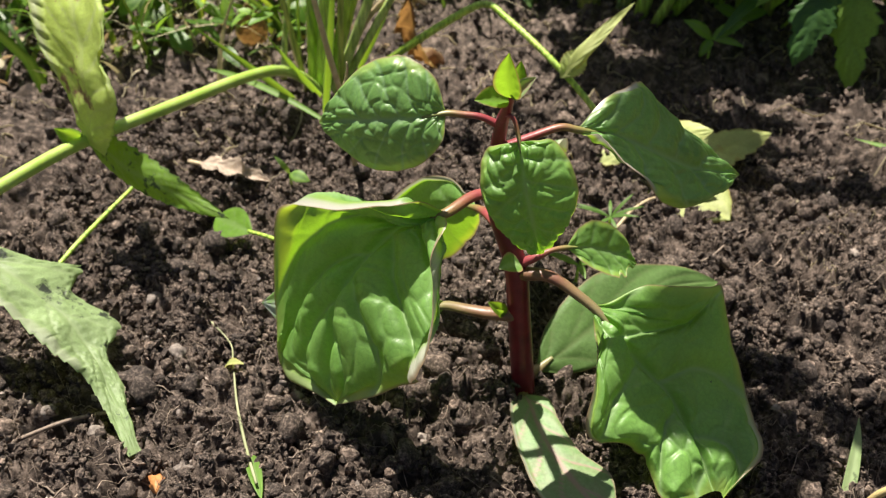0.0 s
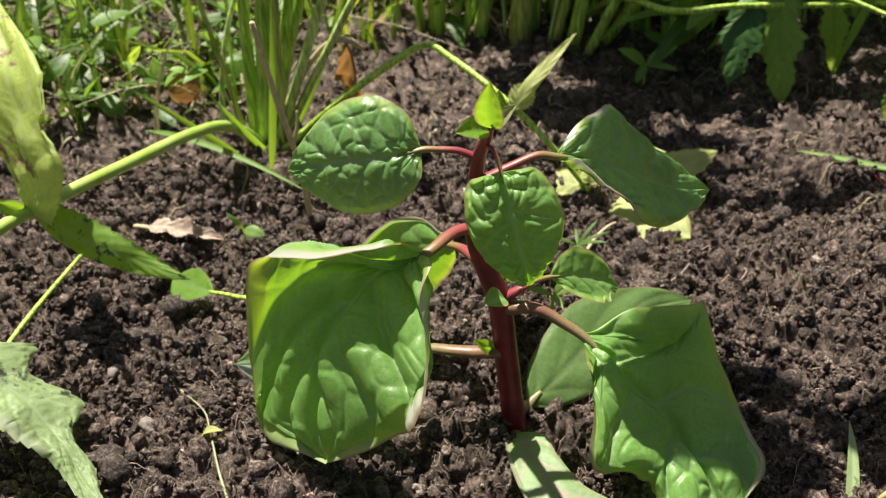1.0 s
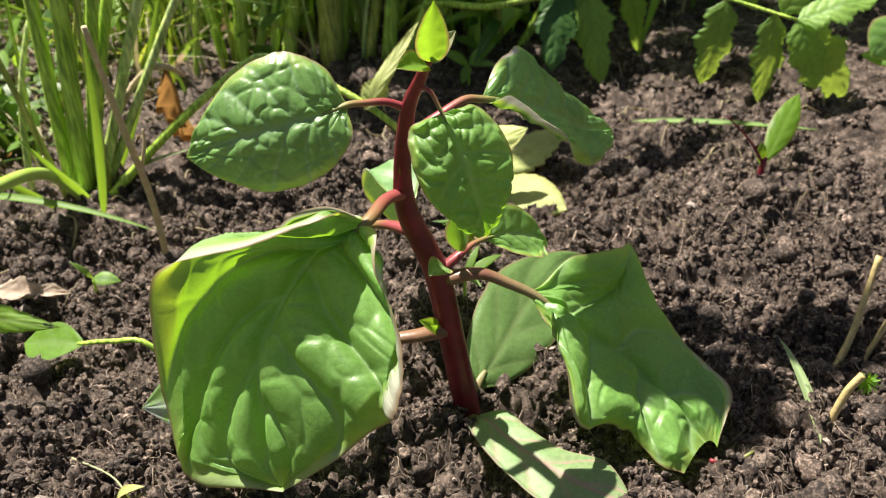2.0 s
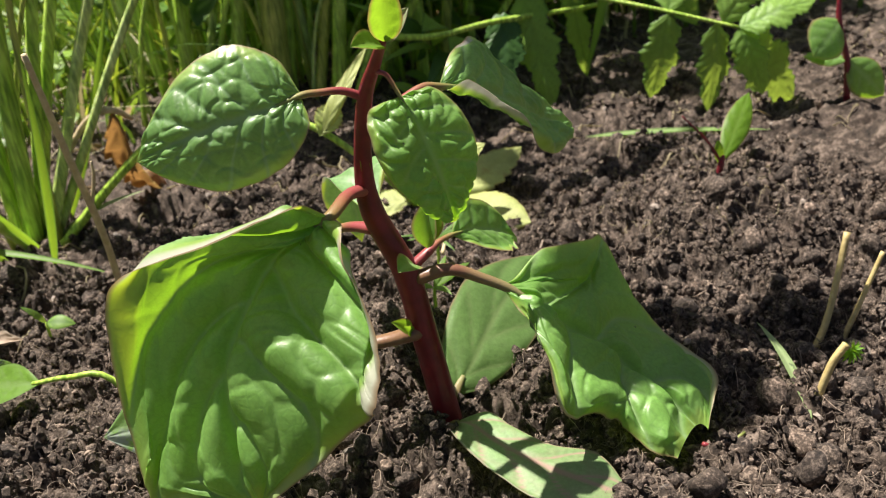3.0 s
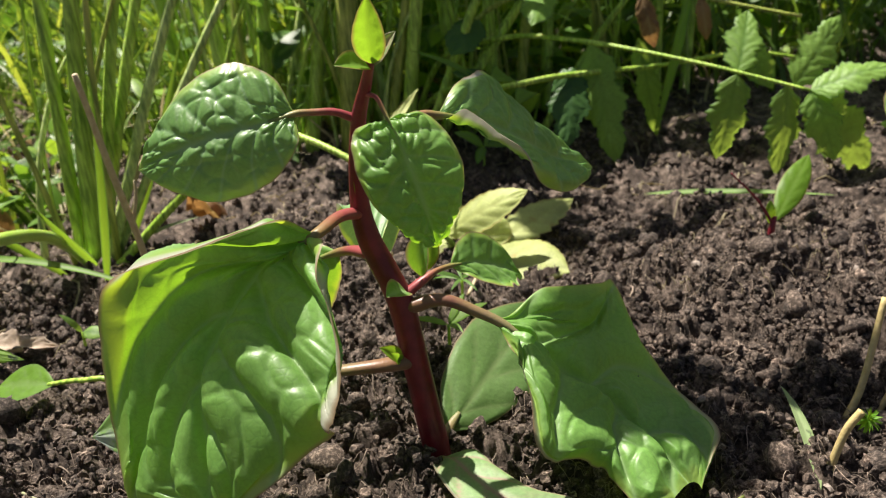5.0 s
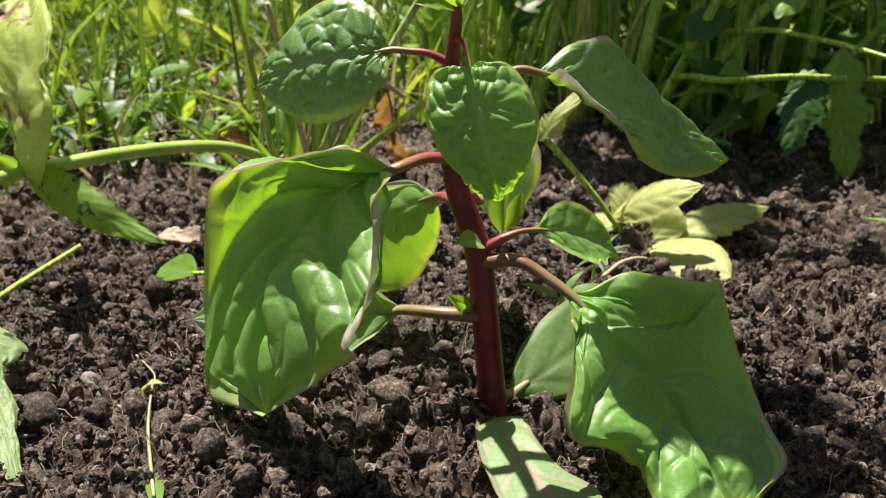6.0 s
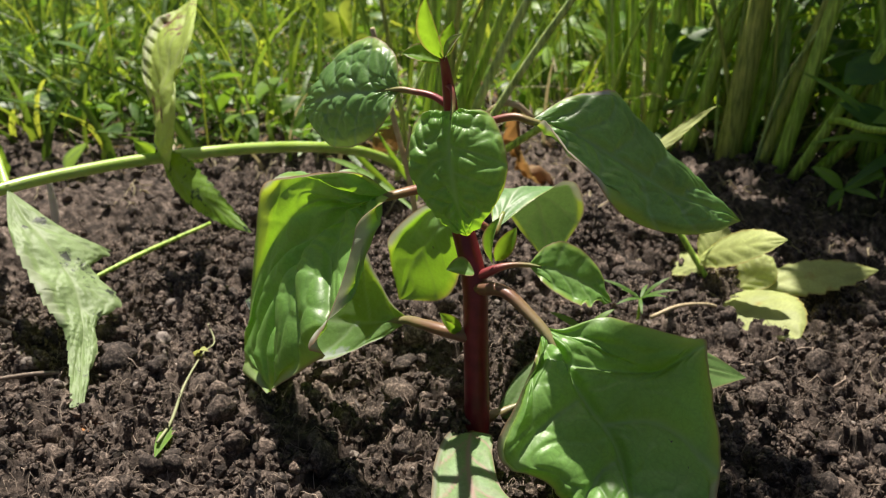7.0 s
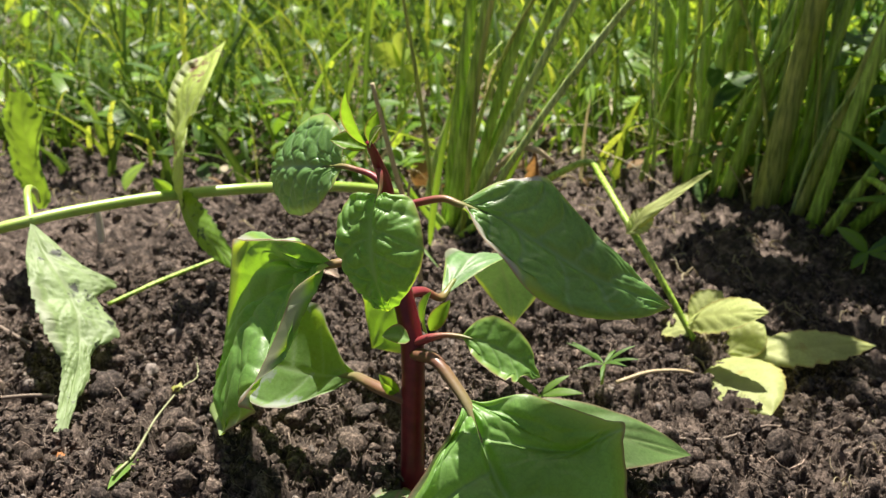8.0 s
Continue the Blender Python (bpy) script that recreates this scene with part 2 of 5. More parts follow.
def mesh_of(name, verts, faces, material, smooth=True, extra=None):
    me = bpy.data.meshes.new(name)
    me.from_pydata([tuple(v) for v in verts], [], faces)
    me.materials.append(material)
    if smooth:
        me.shade_smooth()
    for key, values in (extra or {}).items():
        a = me.attributes.new(key, "FLOAT", "POINT")
        a.data.foreach_set("value", np.asarray(values, dtype=np.float32))
    me.update()
    return me


def group_thing(name, base, label, category, group="", kind=""):
    ob = new(name)
    ob.empty_display_size = 0.01
    ob.location = base
    ORIGIN[ob] = np.array(base, dtype=float)
    return tagged(ob, label, category, group, kind)


def part(name, data, material, parent, label=""):
    verts, faces, extra = data
    o = ORIGIN[parent]
    ob = new(name, mesh_of(name, np.asarray(verts) - o, faces, material, True, extra))
    ob.parent = parent
    if parent.parent:
        ob.matrix_parent_inverse = Matrix.Identity(4)
    ORIGIN[ob] = o
    if label:
        ob["label"] = label
    return ob


def single(name, data, material, label, category, base=None, group="", kind=""):
    verts, faces, extra = data
    verts = np.asarray(verts, dtype=float)
    base = np.array(base if base is not None else verts.mean(0), dtype=float)
    ob = new(name, mesh_of(name, verts - base, faces, material, True, extra))
    ob.location = base
    ORIGIN[ob] = base
    return tagged(ob, label, category, group, kind)


def spline(points, count):
    """Points along a smooth curve through the given ones."""
    p = np.asarray(points, dtype=float)
    p = np.vstack([2 * p[0] - p[1], p, 2 * p[-1] - p[-2]])
    t = np.linspace(0, len(p) - 3, count)
    i = np.minimum(t.astype(int), len(p) - 4)
    f = (t - i)[:, None]
    a, b, c, d = p[i], p[i + 1], p[i + 2], p[i + 3]
    return 0.5 * (2 * b + (c - a) * f + (2 * a - 5 * b + 4 * c - d) * f ** 2 + (3 * b - a - 3 * c + d) * f ** 3)


def tube(points, radii, sides=10, count=24, ribs=0, rib_depth=0.12, flat=1.0):
    """A closed, tapering stalk along a curve."""
    c = spline(points, count)
    r = np.interp(np.linspace(0, 1, count), np.linspace(0, 1, len(radii)), radii)
    d = np.gradient(c, axis=0)
    d /= np.linalg.norm(d, axis=1)[:, None] + 1e-12
    side = np.cross(d[0], (0.31, 0.2, 0.93) if abs(d[0][2]) < 0.9 else (0.9, 0.3, 0.1))
    verts, faces = [], []
    for k in range(count):
        side = side - d[k] * (side @ d[k])
        side /= np.linalg.norm(side)
        up = np.cross(d[k], side)
        for j in range(sides):
            a = 2 * math.pi * j / sides
            q = r[k] * (1 + (rib_depth * math.cos(ribs * a) if ribs else 0))
            verts.append(c[k] + q * (math.cos(a) * side + flat * math.sin(a) * up))
    for k in range(count - 1):
        for j in range(sides):
            a, b = k * sides + j, k * sides + (j + 1) % sides
            faces.append((a, b, b + sides, a + sides))
    faces.append(tuple(range(sides))[::-1])
    faces.append(tuple(range((count - 1) * sides, count * sides)))
    return verts, faces, {"along": np.repeat(np.linspace(0, 1, count), sides)}


def cells(x, y, seed=0):
    """Distances to the nearest and second nearest of scattered points, one in each unit square."""
    ix, iy = np.floor(x), np.floor(y)
    f1 = np.full(np.shape(x), 9.0)
    f2 = f1.copy()
    tone = np.zeros(np.shape(x))
    for dx in (-1, 0, 1):
        for dy in (-1, 0, 1):
            cx, cy = ix + dx, iy + dy
            h = np.sin(cx * 127.1 + cy * 311.7 + seed * 17.3) * 43758.5453
            g = np.sin(cx * 269.5 + cy * 183.3 + seed * 31.7) * 24634.6345
            px, py = h - np.floor(h), g - np.floor(g)
            q = np.hypot(cx + px - x, cy + py - y)
            near = q < f1
            f2 = np.where(near, f1, np.minimum(f2, q))
            tone = np.where(near, (h * 7.13) - np.floor(h * 7.13), tone)
            f1 = np.where(near, q, f1)
    return f1, f2, tone


def smooth_noise(x, y, seed=0):
    ix, iy = np.floor(x), np.floor(y)
    fx, fy = x - ix, y - iy
    fx, fy = fx * fx * (3 - 2 * fx), fy * fy * (3 - 2 * fy)

    def at(a, b):
        h = np.sin(a * 127.1 + b * 311.7 + seed * 53.1) * 43758.5453
        return h - np.floor(h)

    return (at(ix, iy) * (1 - fx) + at(ix + 1, iy) * fx) * (1 - fy) + (at(ix, iy + 1) * (1 - fx) + at(ix + 1, iy + 1) * fx) * fy


def step(a, b, x):
    t = np.clip((x - a) / (b - a), 0, 1)
    return t * t * (3 - 2 * t)


def sheet(mid, left, right, front, nu=48, nv=36, veins=6, lift=0.0008, quilt=0.0, quilt_size=0.006, rolls=(), teeth=0, tooth=0.0,
          sweep=0.22, seed=0, wave=0.0, rim_from=0.965, lobes=0, lobe=0.0, bites=()):
    """A leaf blade between two margins and a midrib, each a smooth curve from the base to the tip, raised between its veins.
    rolls: (side, start across, start along, end along, shift at the margin)."""
    u = np.linspace(0, 1, nu)
    v = np.linspace(-1, 1, nv)
    m, lf, rt = spline(mid, nu), spline(left, nu), spline(right, nu)
    uu, vv = np.meshgrid(u, v, indexing="ij")
    cut = np.ones(nu)
    if teeth:
        cut -= tooth * (1 - ((u * teeth) % 1.0)) * np.clip(np.minimum(u, 1 - u) * 12, 0, 1)
    if lobes:
        cut -= lobe * (0.5 + 0.5 * np.cos(2 * math.pi * u * lobes)) * np.clip(np.minimum(u, 1 - u) * 5, 0, 1)
    both = np.stack([cut - 0.030 * (smooth_noise(u * 17 + seed, u * 0 + 3.3, seed) + 0.5 * smooth_noise(u * 45, u * 0 + 7.7 + seed, seed)) for seed in (seed, seed + 40)])
    for sd, at, wide_, deep in bites:
        both[1 if sd > 0 else 0] -= deep * np.clip(1 - ((u - at) / wide_) ** 2, 0, 1) ** 0.6
    ve = vv * np.where(vv > 0, both[1][:, None], both[0][:, None])
    p = m[:, None] + ve[..., None] * ((rt - lf) / 2)[:, None] + (ve ** 2)[..., None] * ((lf + rt) / 2 - m)[:, None]
    turned = np.zeros(uu.shape)
    for sd, v0, u0, u1, shift, *pale in rolls:
        w = step(v0, 1.0, vv * sd) * step(u0, u0 + 0.12, uu) * (1 - step(u1 - 0.12, u1, uu))
        p = p + w[..., None] * np.asarray(shift)
        turned = np.maximum(turned, step(0.25, 0.6, w) * (pale[0] if pale else 0.0))
    du, dv = np.gradient(p, axis=0), np.gradient(p, axis=1)
    nrm = np.cross(du, dv)
    size = np.linalg.norm(nrm, axis=2, keepdims=True)
    nrm = nrm / (size + 1e-12)
    if (nrm * np.asarray(front)).sum() < 0:
        nrm = -nrm
        flip = True
    else:
        flip = False
    long = np.linalg.norm(np.diff(m, axis=0), axis=1).sum()
    wide = np.linalg.norm(rt - lf, axis=1).max()
    s = uu - sweep * np.abs(vv) ** 1.15 + 0.012 * np.sin(vv * 7 + seed)
    ph = (s - 0.04) / (0.86 / veins) + 0.5 * (vv > 0)
    d = np.abs(ph - np.round(ph))
    rib = 1 - np.exp(-(d / 0.115) ** 1.15)
    core = 1 - np.exp(-(vv * wide / 2 / 0.0018) ** 2)
    fade = np.clip(np.minimum(uu * 8, (1 - uu) * 10), 0, 1) * np.clip((1 - np.abs(vv)) * 6, 0, 1)
    rise = lift * (0.45 * rib + 0.55 * np.sin(math.pi * np.minimum(d, 0.5))) * core
    qx, qy = uu * long / quilt_size + 3.1 * seed, vv * wide / 2 / quilt_size * 0.75 + 1.7 * seed
    qx, qy = qx + 1.1 * (smooth_noise(qx * 0.9, qy * 0.9, 61) - 0.5) - 0.5 * np.abs(vv) * sweep, qy + 1.1 * (smooth_noise(qx * 0.9, qy * 0.9, 62) - 0.5)
    f1, f2, tone = cells(qx, qy, seed)
    groove = np.exp(-((f2 - f1) / 0.20) ** 2)
    if quilt:
        rise = rise + quilt * (0.75 * (1 - groove) + 0.40 * np.clip(1 - 1.2 * f1 * f1, 0, 1)) * (0.5 + 0.8 * tone) * core
    rise = rise + wave * (smooth_noise(uu * long / 0.013 + seed, vv * wide / 0.026 + seed, seed) - 0.5)
    p = p + nrm * (rise * fade)[..., None]
    vein = np.clip(np.maximum(0.95 * np.exp(-(vv * wide / 2 / 0.0010) ** 2), 0.85 * np.exp(-(d / 0.050) ** 2)) + 0.16 * groove, 0, 1)
    rim = step(rim_from, 1.0, np.abs(vv))
    edge = np.maximum(np.abs(vv), step(0.80, 1.0, uu)) + 0.16 * (smooth_noise(uu * 9 + seed, vv * 5 + 2.2, seed + 5) - 0.5) - 0.05 * (1 - np.clip(d / 0.2, 0, 1))
    # weight of the margin tint that carries the sun's glow
    glow_border = 0.75 * step(0.80, 0.97, edge)
    idx = np.arange(nu * nv).reshape(nu, nv)
    a, b, c, e = idx[:-1, :-1].ravel(), idx[1:, :-1].ravel(), idx[1:, 1:].ravel(), idx[:-1, 1:].ravel()
    faces = [tuple(q) for q in (np.stack([a, e, c, b], 1) if flip else np.stack([a, b, c, e], 1)).tolist()]
    return p.reshape(-1, 3), faces, {"vein": vein.ravel(), "rim": rim.ravel(), "glow_border": glow_border.ravel(), "turned": turned.ravel()}


def blade(base, tip, width, up, arch=0.12, cup=0.15, widest=0.42, nu=22, nv=12, stations=9, twist=0.0, **more):
    """A leaf from base to tip, facing up, bowed along and cupped across."""
    base, tip, up = np.array(base, float), np.array(tip, float), np.array(up, float)
    along = tip - base
    long = np.linalg.norm(along)
    side = np.cross(along, up)
    side /= np.linalg.norm(side)
    up = np.cross(side, along)
    up /= np.linalg.norm(up)
    mid, left, right = [], [], []
    k = math.log(0.5) / math.log(widest)
    for t in np.linspace(0, 1, stations):
        c = base + along * t + up * arch * long * 4 * t * (1 - t)
        w = width / 2 * max(math.sin(math.pi * t ** k), 0.0) ** 0.8
        q = twist * (t - 0.3)
        s, n = side * math.cos(q) + up * math.sin(q), up * math.cos(q) - side * math.sin(q)
        mid.append(c)
        left.append(c - s * w + n * cup * w)
        right.append(c + s * w + n * cup * w)
    return sheet(mid, left, right, up, nu=nu, nv=nv, **more)


def joined(pieces):
    verts, faces, n = [], [], 0
    for v, f, _ in pieces:
        verts.extend(v)
        faces.extend(tuple(i + n for i in q) for q in f)
        n += len(v)
    return verts, faces, None


# ---- ground ----
def soil_level(x, y):
    """The lie of the bed without its crumbs."""
    z = -0.017 * step(0.05, 0.17, x) * (1 - 0.5 * step(0.5, 0.9, y))
    z = z + 0.013 * np.exp(-((x - 0.195) / 0.045) ** 2 - ((y - 0.30) / 0.04) ** 2)
    z = z + 0.004 * np.exp(-((x + 0.11) / 0.07) ** 2 - ((y - 0.22) / 0.06) ** 2)
    z = z - 0.008 * np.exp(-((x - 0.07) / 0.05) ** 2 - ((y - 0.29) / 0.05) ** 2)
    z = z - 0.006 * np.exp(-((x - 0.0) / 0.03) ** 2 - ((y - 0.155) / 0.03) ** 2)
    z = z - 0.007 * np.exp(-((x - 0.045) / 0.022) ** 2 - ((y - 0.170) / 0.022) ** 2) - 0.004 * np.exp(-((x - 0.09) / 0.03) ** 2 - ((y - 0.175) / 0.03) ** 2)
    z = z - 0.009 * np.exp(-((x - 0.062) / 0.028) ** 2 - ((y - 0.235) / 0.025) ** 2) - 0.007 * np.exp(-((x - 0.05) / 0.02) ** 2 - ((y - 0.150) / 0.02) ** 2) - 0.007 * np.exp(-((x - 0.042) / 0.014) ** 2 - ((y - 0.208) / 0.014) ** 2)
    z = z - 0.008 * np.exp(-((x - 0.085) / 0.025) ** 2 - ((y - 0.160) / 0.02) ** 2)
    z = z - 0.010 * np.exp(-((x - 0.105) / 0.035) ** 2 - ((y - 0.358) / 0.03) ** 2)
    return z + 0.008 * (smooth_noise(x / 0.06, y / 0.06, 3) - 0.5)


def billow(x, y, size, turn, seed):
    c, q = math.cos(turn), math.sin(turn)
    return 1 - np.abs(2 * smooth_noise((x * c - y * q) / size, (x * q + y * c) / size, seed) - 1)


def soil_height(x, y):
    near = 1 - step(0.9, 2.0, np.hypot(x, y - 0.2))
    wx = x + 0.006 * (smooth_noise(x / 0.010, y / 0.010, 11) - 0.5) + 0.0025 * (smooth_noise(x / 0.003, y / 0.003, 13) - 0.5)
    wy = y + 0.006 * (smooth_noise(x / 0.010, y / 0.010, 12) - 0.5) + 0.0025 * (smooth_noise(x / 0.003, y / 0.003, 14) - 0.5)
    a, _, ta = cells(wx / 0.016, wy / 0.016, 1)
    b, _, tb = cells(wx / 0.0062, wy / 0.0062, 2)
    z = 0.0085 * np.clip(1 - a * a * 1.6, 0, 1) * ta ** 1.3 + 0.0050 * np.clip(1 - b * b * 2.0, 0, 1) * tb ** 0.8
    z = z + 0.0060 * billow(wx, wy, 0.021, 0.4, 21) + 0.0046 * billow(wx, wy, 0.0085, 1.1, 22) + 0.0030 * billow(wx, wy, 0.0039, 0.2, 23) + 0.0009 * billow(x, y, 0.0019, 0.9, 24)
    return soil_level(x, y) + (z - 0.0122) * near


def graded(lo, hi, pitch, reach):
    fine = np.arange(lo, hi, pitch)
    out, s = [], pitch
    while sum(out) < reach:
        s *= 1.13
        out.append(s)
    grow = np.cumsum(out)
    return np.concatenate([(lo - grow)[::-1], fine, fine[-1] + grow])


def at_ground(x, y):
    return float(soil_height(np.array([x]), np.array([y]))[0])


gx, gy = graded(-0.24, 0.26, 0.0010, 60.0), graded(0.12, 0.43, 0.0010, 60.0)
GX, GY = np.meshgrid(gx, gy, indexing="ij")
GZ = soil_height(GX, GY) + 0.00035 * np.random.RandomState(9).normal(size=GX.shape)
gi = np.arange(GX.size).reshape(GX.shape)
me = bpy.data.meshes.new("ground")
me.from_pydata(np.stack([GX, GY, GZ], -1).reshape(-1, 3).tolist(), [], np.stack([gi[:-1, :-1], gi[1:, :-1], gi[1:, 1:], gi[:-1, 1:]], -1).reshape(-1, 4).tolist())
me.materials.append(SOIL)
me.shade_smooth()
tagged(new("ground", me), "dark brown crumbly garden soil with grit and roots", "soil", kind="structure")

# ---- the spinach plant ----
spinach = group_thing("spinach_plant", (0.027, 0.199, -0.004), "young red-stemmed climbing spinach plant growing in bare soil", "plant")
part("main_stem", tube([(0.0275, 0.198, -0.014), (0.0262, 0.2015, 0.006), (0.0245, 0.2055, 0.03), (0.0225, 0.209, 0.053), (0.0165, 0.2118, 0.073), (0.0155, 0.210, 0.088),
                        (0.0178, 0.2045, 0.109), (0.0205, 0.1965, 0.121), (0.022, 0.191, 0.128)],
                       [0.0044, 0.0043, 0.0042, 0.0041, 0.0036, 0.0027, 0.0022, 0.0016, 0.0011], 18, 60), RED_STEM, spinach, "smooth wine-red stem")


def spinach_leaf(mid, left, right, front, stalk, radii, material=SPINACH, stalk_material_=RED_PETIOLE, label="", **more):
    lf = part("leaf", sheet(mid, left, right, front, **more), material, spinach, label)
    part("petiole", tube(stalk, radii, 12, 20, flat=0.75), stalk_material_, lf)
    return lf


CAMERA_SIDE = (-0.1, -0.75, 0.65)
# the broad leaf that droops forward, cupped towards its margins
# the 0.25 paleness on its bottom margins is caught sunlight put into the colour
spinach_leaf([(0.0005, 0.1955, 0.0825), (-0.0080, 0.1950, 0.0800), (-0.0160, 0.1965, 0.0745), (-0.0272, 0.1925, 0.0630), (-0.0355, 0.1872, 0.0515), (-0.0380, 0.1812, 0.0350), (-0.0374, 0.1732, 0.0160)],
             [(0.0005, 0.1955, 0.0835), (-0.0130, 0.1900, 0.0950), (-0.0330, 0.1955, 0.0915), (-0.0572, 0.2105, 0.0795), (-0.0655, 0.2108, 0.0490), (-0.0662, 0.2035, 0.0190), (-0.0655, 0.1995, 0.0090), (-0.0580, 0.1925, 0.0105), (-0.0374, 0.1735, 0.0160)],
             [(0.0005, 0.1955, 0.0825), (0.0028, 0.1875, 0.0830), (0.0062, 0.1768, 0.0735), (0.0070, 0.1655, 0.0610), (0.0048, 0.1590, 0.0505), (0.0012, 0.1572, 0.0455), (-0.0050, 0.1592, 0.0415), (-0.0180, 0.1650, 0.0310), (-0.0374, 0.1735, 0.0160)],
             CAMERA_SIDE, [(0.0150, 0.2110, 0.0815), (0.0085, 0.2050, 0.0835), (0.0005, 0.1955, 0.0828), (-0.0095, 0.1953, 0.0790)], [0.0025, 0.0021, 0.0019, 0.0007],
             label="broad green leaf drooping forward, its edges curled", nu=150, nv=120, veins=4, lift=0.0038, quilt=0.0008, quilt_size=0.0095, wave=0.0020, seed=2, sweep=0.34,
             rolls=[(1, 0.84, 0.10, 0.74, (-0.0064, -0.0046, 0.0016), 0.85), (-1, 0.87, 0.04, 0.44, (0.0015, -0.0046, -0.0034), 1.0),
                    (-1, 0.84, 0.76, 1.08, (0.0, -0.0036, 0.0006), 0.25), (1, 0.84, 0.80, 1.08, (0.0, -0.0030, 0.0006), 0.25), (-1, 0.72, 0.16, 0.98, (-0.0005, -0.0038, 0.0004))])
# the broad leaf that lies to the other side, its upper margin raised
spinach_leaf([(0.0500, 0.2000, 0.0435), (0.0590, 0.1938, 0.0345), (0.0690, 0.1885, 0.0250), (0.0786, 0.1838, 0.0158), (0.0860, 0.1730, 0.0070), (0.0920, 0.1600, 0.0000)],
             [(0.0500, 0.2000, 0.0425), (0.0508, 0.1870, 0.0370), (0.0500, 0.1740, 0.0300), (0.0482, 0.1620, 0.0180), (0.0670, 0.1670, 0.0070), (0.0740, 0.1560, 0.0000), (0.0800, 0.1520, -0.0020)],
             [(0.0500, 0.2000, 0.0440), (0.0680, 0.2105, 0.0385), (0.0900, 0.2205, 0.0310), (0.0972, 0.2240, 0.0295), (0.0990, 0.2185, 0.0240), (0.1060, 0.2080, 0.0110), (0.1090, 0.1900, 0.0020), (0.1100, 0.1720, -0.0005), (0.0950, 0.1570, -0.0020)],
             CAMERA_SIDE, [(0.0245, 0.2080, 0.0500), (0.0350, 0.2050, 0.0515), (0.0440, 0.2020, 0.0470), (0.0520, 0.1985, 0.0420), (0.0600, 0.1930, 0.0345)], [0.0034, 0.0026, 0.0023, 0.0020, 0.0007],
             stalk_material_=PALE_PETIOLE, label="broad green leaf with a torn edge, resting on the soil", bites=[(-1, 0.60, 0.045, 0.10), (-1, 0.69, 0.02, 0.06)], nu=150, nv=120, veins=3, lift=0.0034, quilt=0.0009, quilt_size=0.009, wave=0.0030, seed=5,
             rolls=[(1, 0.60, 0.02, 0.58, (0.0, -0.0012, 0.0085)), (1, 0.86, 0.66, 1.05, (-0.001, 0.0, 0.0055), 0.5), (-1, 0.93, 0.1, 0.6, (0.001, 0.0, 0.002), 0.6)])
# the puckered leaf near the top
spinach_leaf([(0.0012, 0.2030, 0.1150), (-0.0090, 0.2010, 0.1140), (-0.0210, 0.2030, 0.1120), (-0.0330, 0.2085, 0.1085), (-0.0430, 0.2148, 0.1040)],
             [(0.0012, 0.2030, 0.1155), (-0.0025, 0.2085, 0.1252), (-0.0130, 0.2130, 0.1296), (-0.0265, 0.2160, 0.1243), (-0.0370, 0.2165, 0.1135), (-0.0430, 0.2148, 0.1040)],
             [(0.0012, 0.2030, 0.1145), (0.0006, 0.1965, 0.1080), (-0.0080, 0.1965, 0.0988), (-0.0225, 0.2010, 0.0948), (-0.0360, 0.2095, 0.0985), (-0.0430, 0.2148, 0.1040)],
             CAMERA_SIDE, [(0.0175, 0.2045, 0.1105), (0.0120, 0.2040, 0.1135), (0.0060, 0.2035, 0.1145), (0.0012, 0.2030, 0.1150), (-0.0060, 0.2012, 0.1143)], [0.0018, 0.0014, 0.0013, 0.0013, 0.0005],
             material=SPINACH_SHEEN, label="puckered glossy leaf, sky sheen put into its blue-green", nu=120, nv=100, veins=6, lift=0.0008, quilt=0.00052, quilt_size=0.0042, wave=0.001, seed=1)
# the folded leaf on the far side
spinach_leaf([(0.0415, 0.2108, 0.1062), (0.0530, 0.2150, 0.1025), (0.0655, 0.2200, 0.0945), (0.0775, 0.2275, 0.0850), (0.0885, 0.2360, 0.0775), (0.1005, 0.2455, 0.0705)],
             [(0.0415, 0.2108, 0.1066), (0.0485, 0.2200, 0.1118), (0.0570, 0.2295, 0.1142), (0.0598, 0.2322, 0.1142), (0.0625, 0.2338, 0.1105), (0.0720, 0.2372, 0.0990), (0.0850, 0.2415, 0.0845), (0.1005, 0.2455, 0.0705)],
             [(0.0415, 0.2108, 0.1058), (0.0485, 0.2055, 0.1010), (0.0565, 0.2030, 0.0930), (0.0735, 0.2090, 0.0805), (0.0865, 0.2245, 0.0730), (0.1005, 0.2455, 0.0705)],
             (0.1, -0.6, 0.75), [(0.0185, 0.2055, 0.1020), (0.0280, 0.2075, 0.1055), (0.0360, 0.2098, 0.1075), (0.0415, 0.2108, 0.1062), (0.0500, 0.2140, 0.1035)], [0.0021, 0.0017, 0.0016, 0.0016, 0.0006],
             material=SPINACH_SHEEN, label="dark green leaf folded along its edges", nu=90, nv=70, veins=5, lift=0.0014, quilt=0.0008, quilt_size=0.0055, wave=0.0018, seed=3,
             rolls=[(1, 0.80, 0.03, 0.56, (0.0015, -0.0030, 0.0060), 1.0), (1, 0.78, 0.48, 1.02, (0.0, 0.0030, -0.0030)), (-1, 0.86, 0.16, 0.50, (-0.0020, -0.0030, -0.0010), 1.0)])
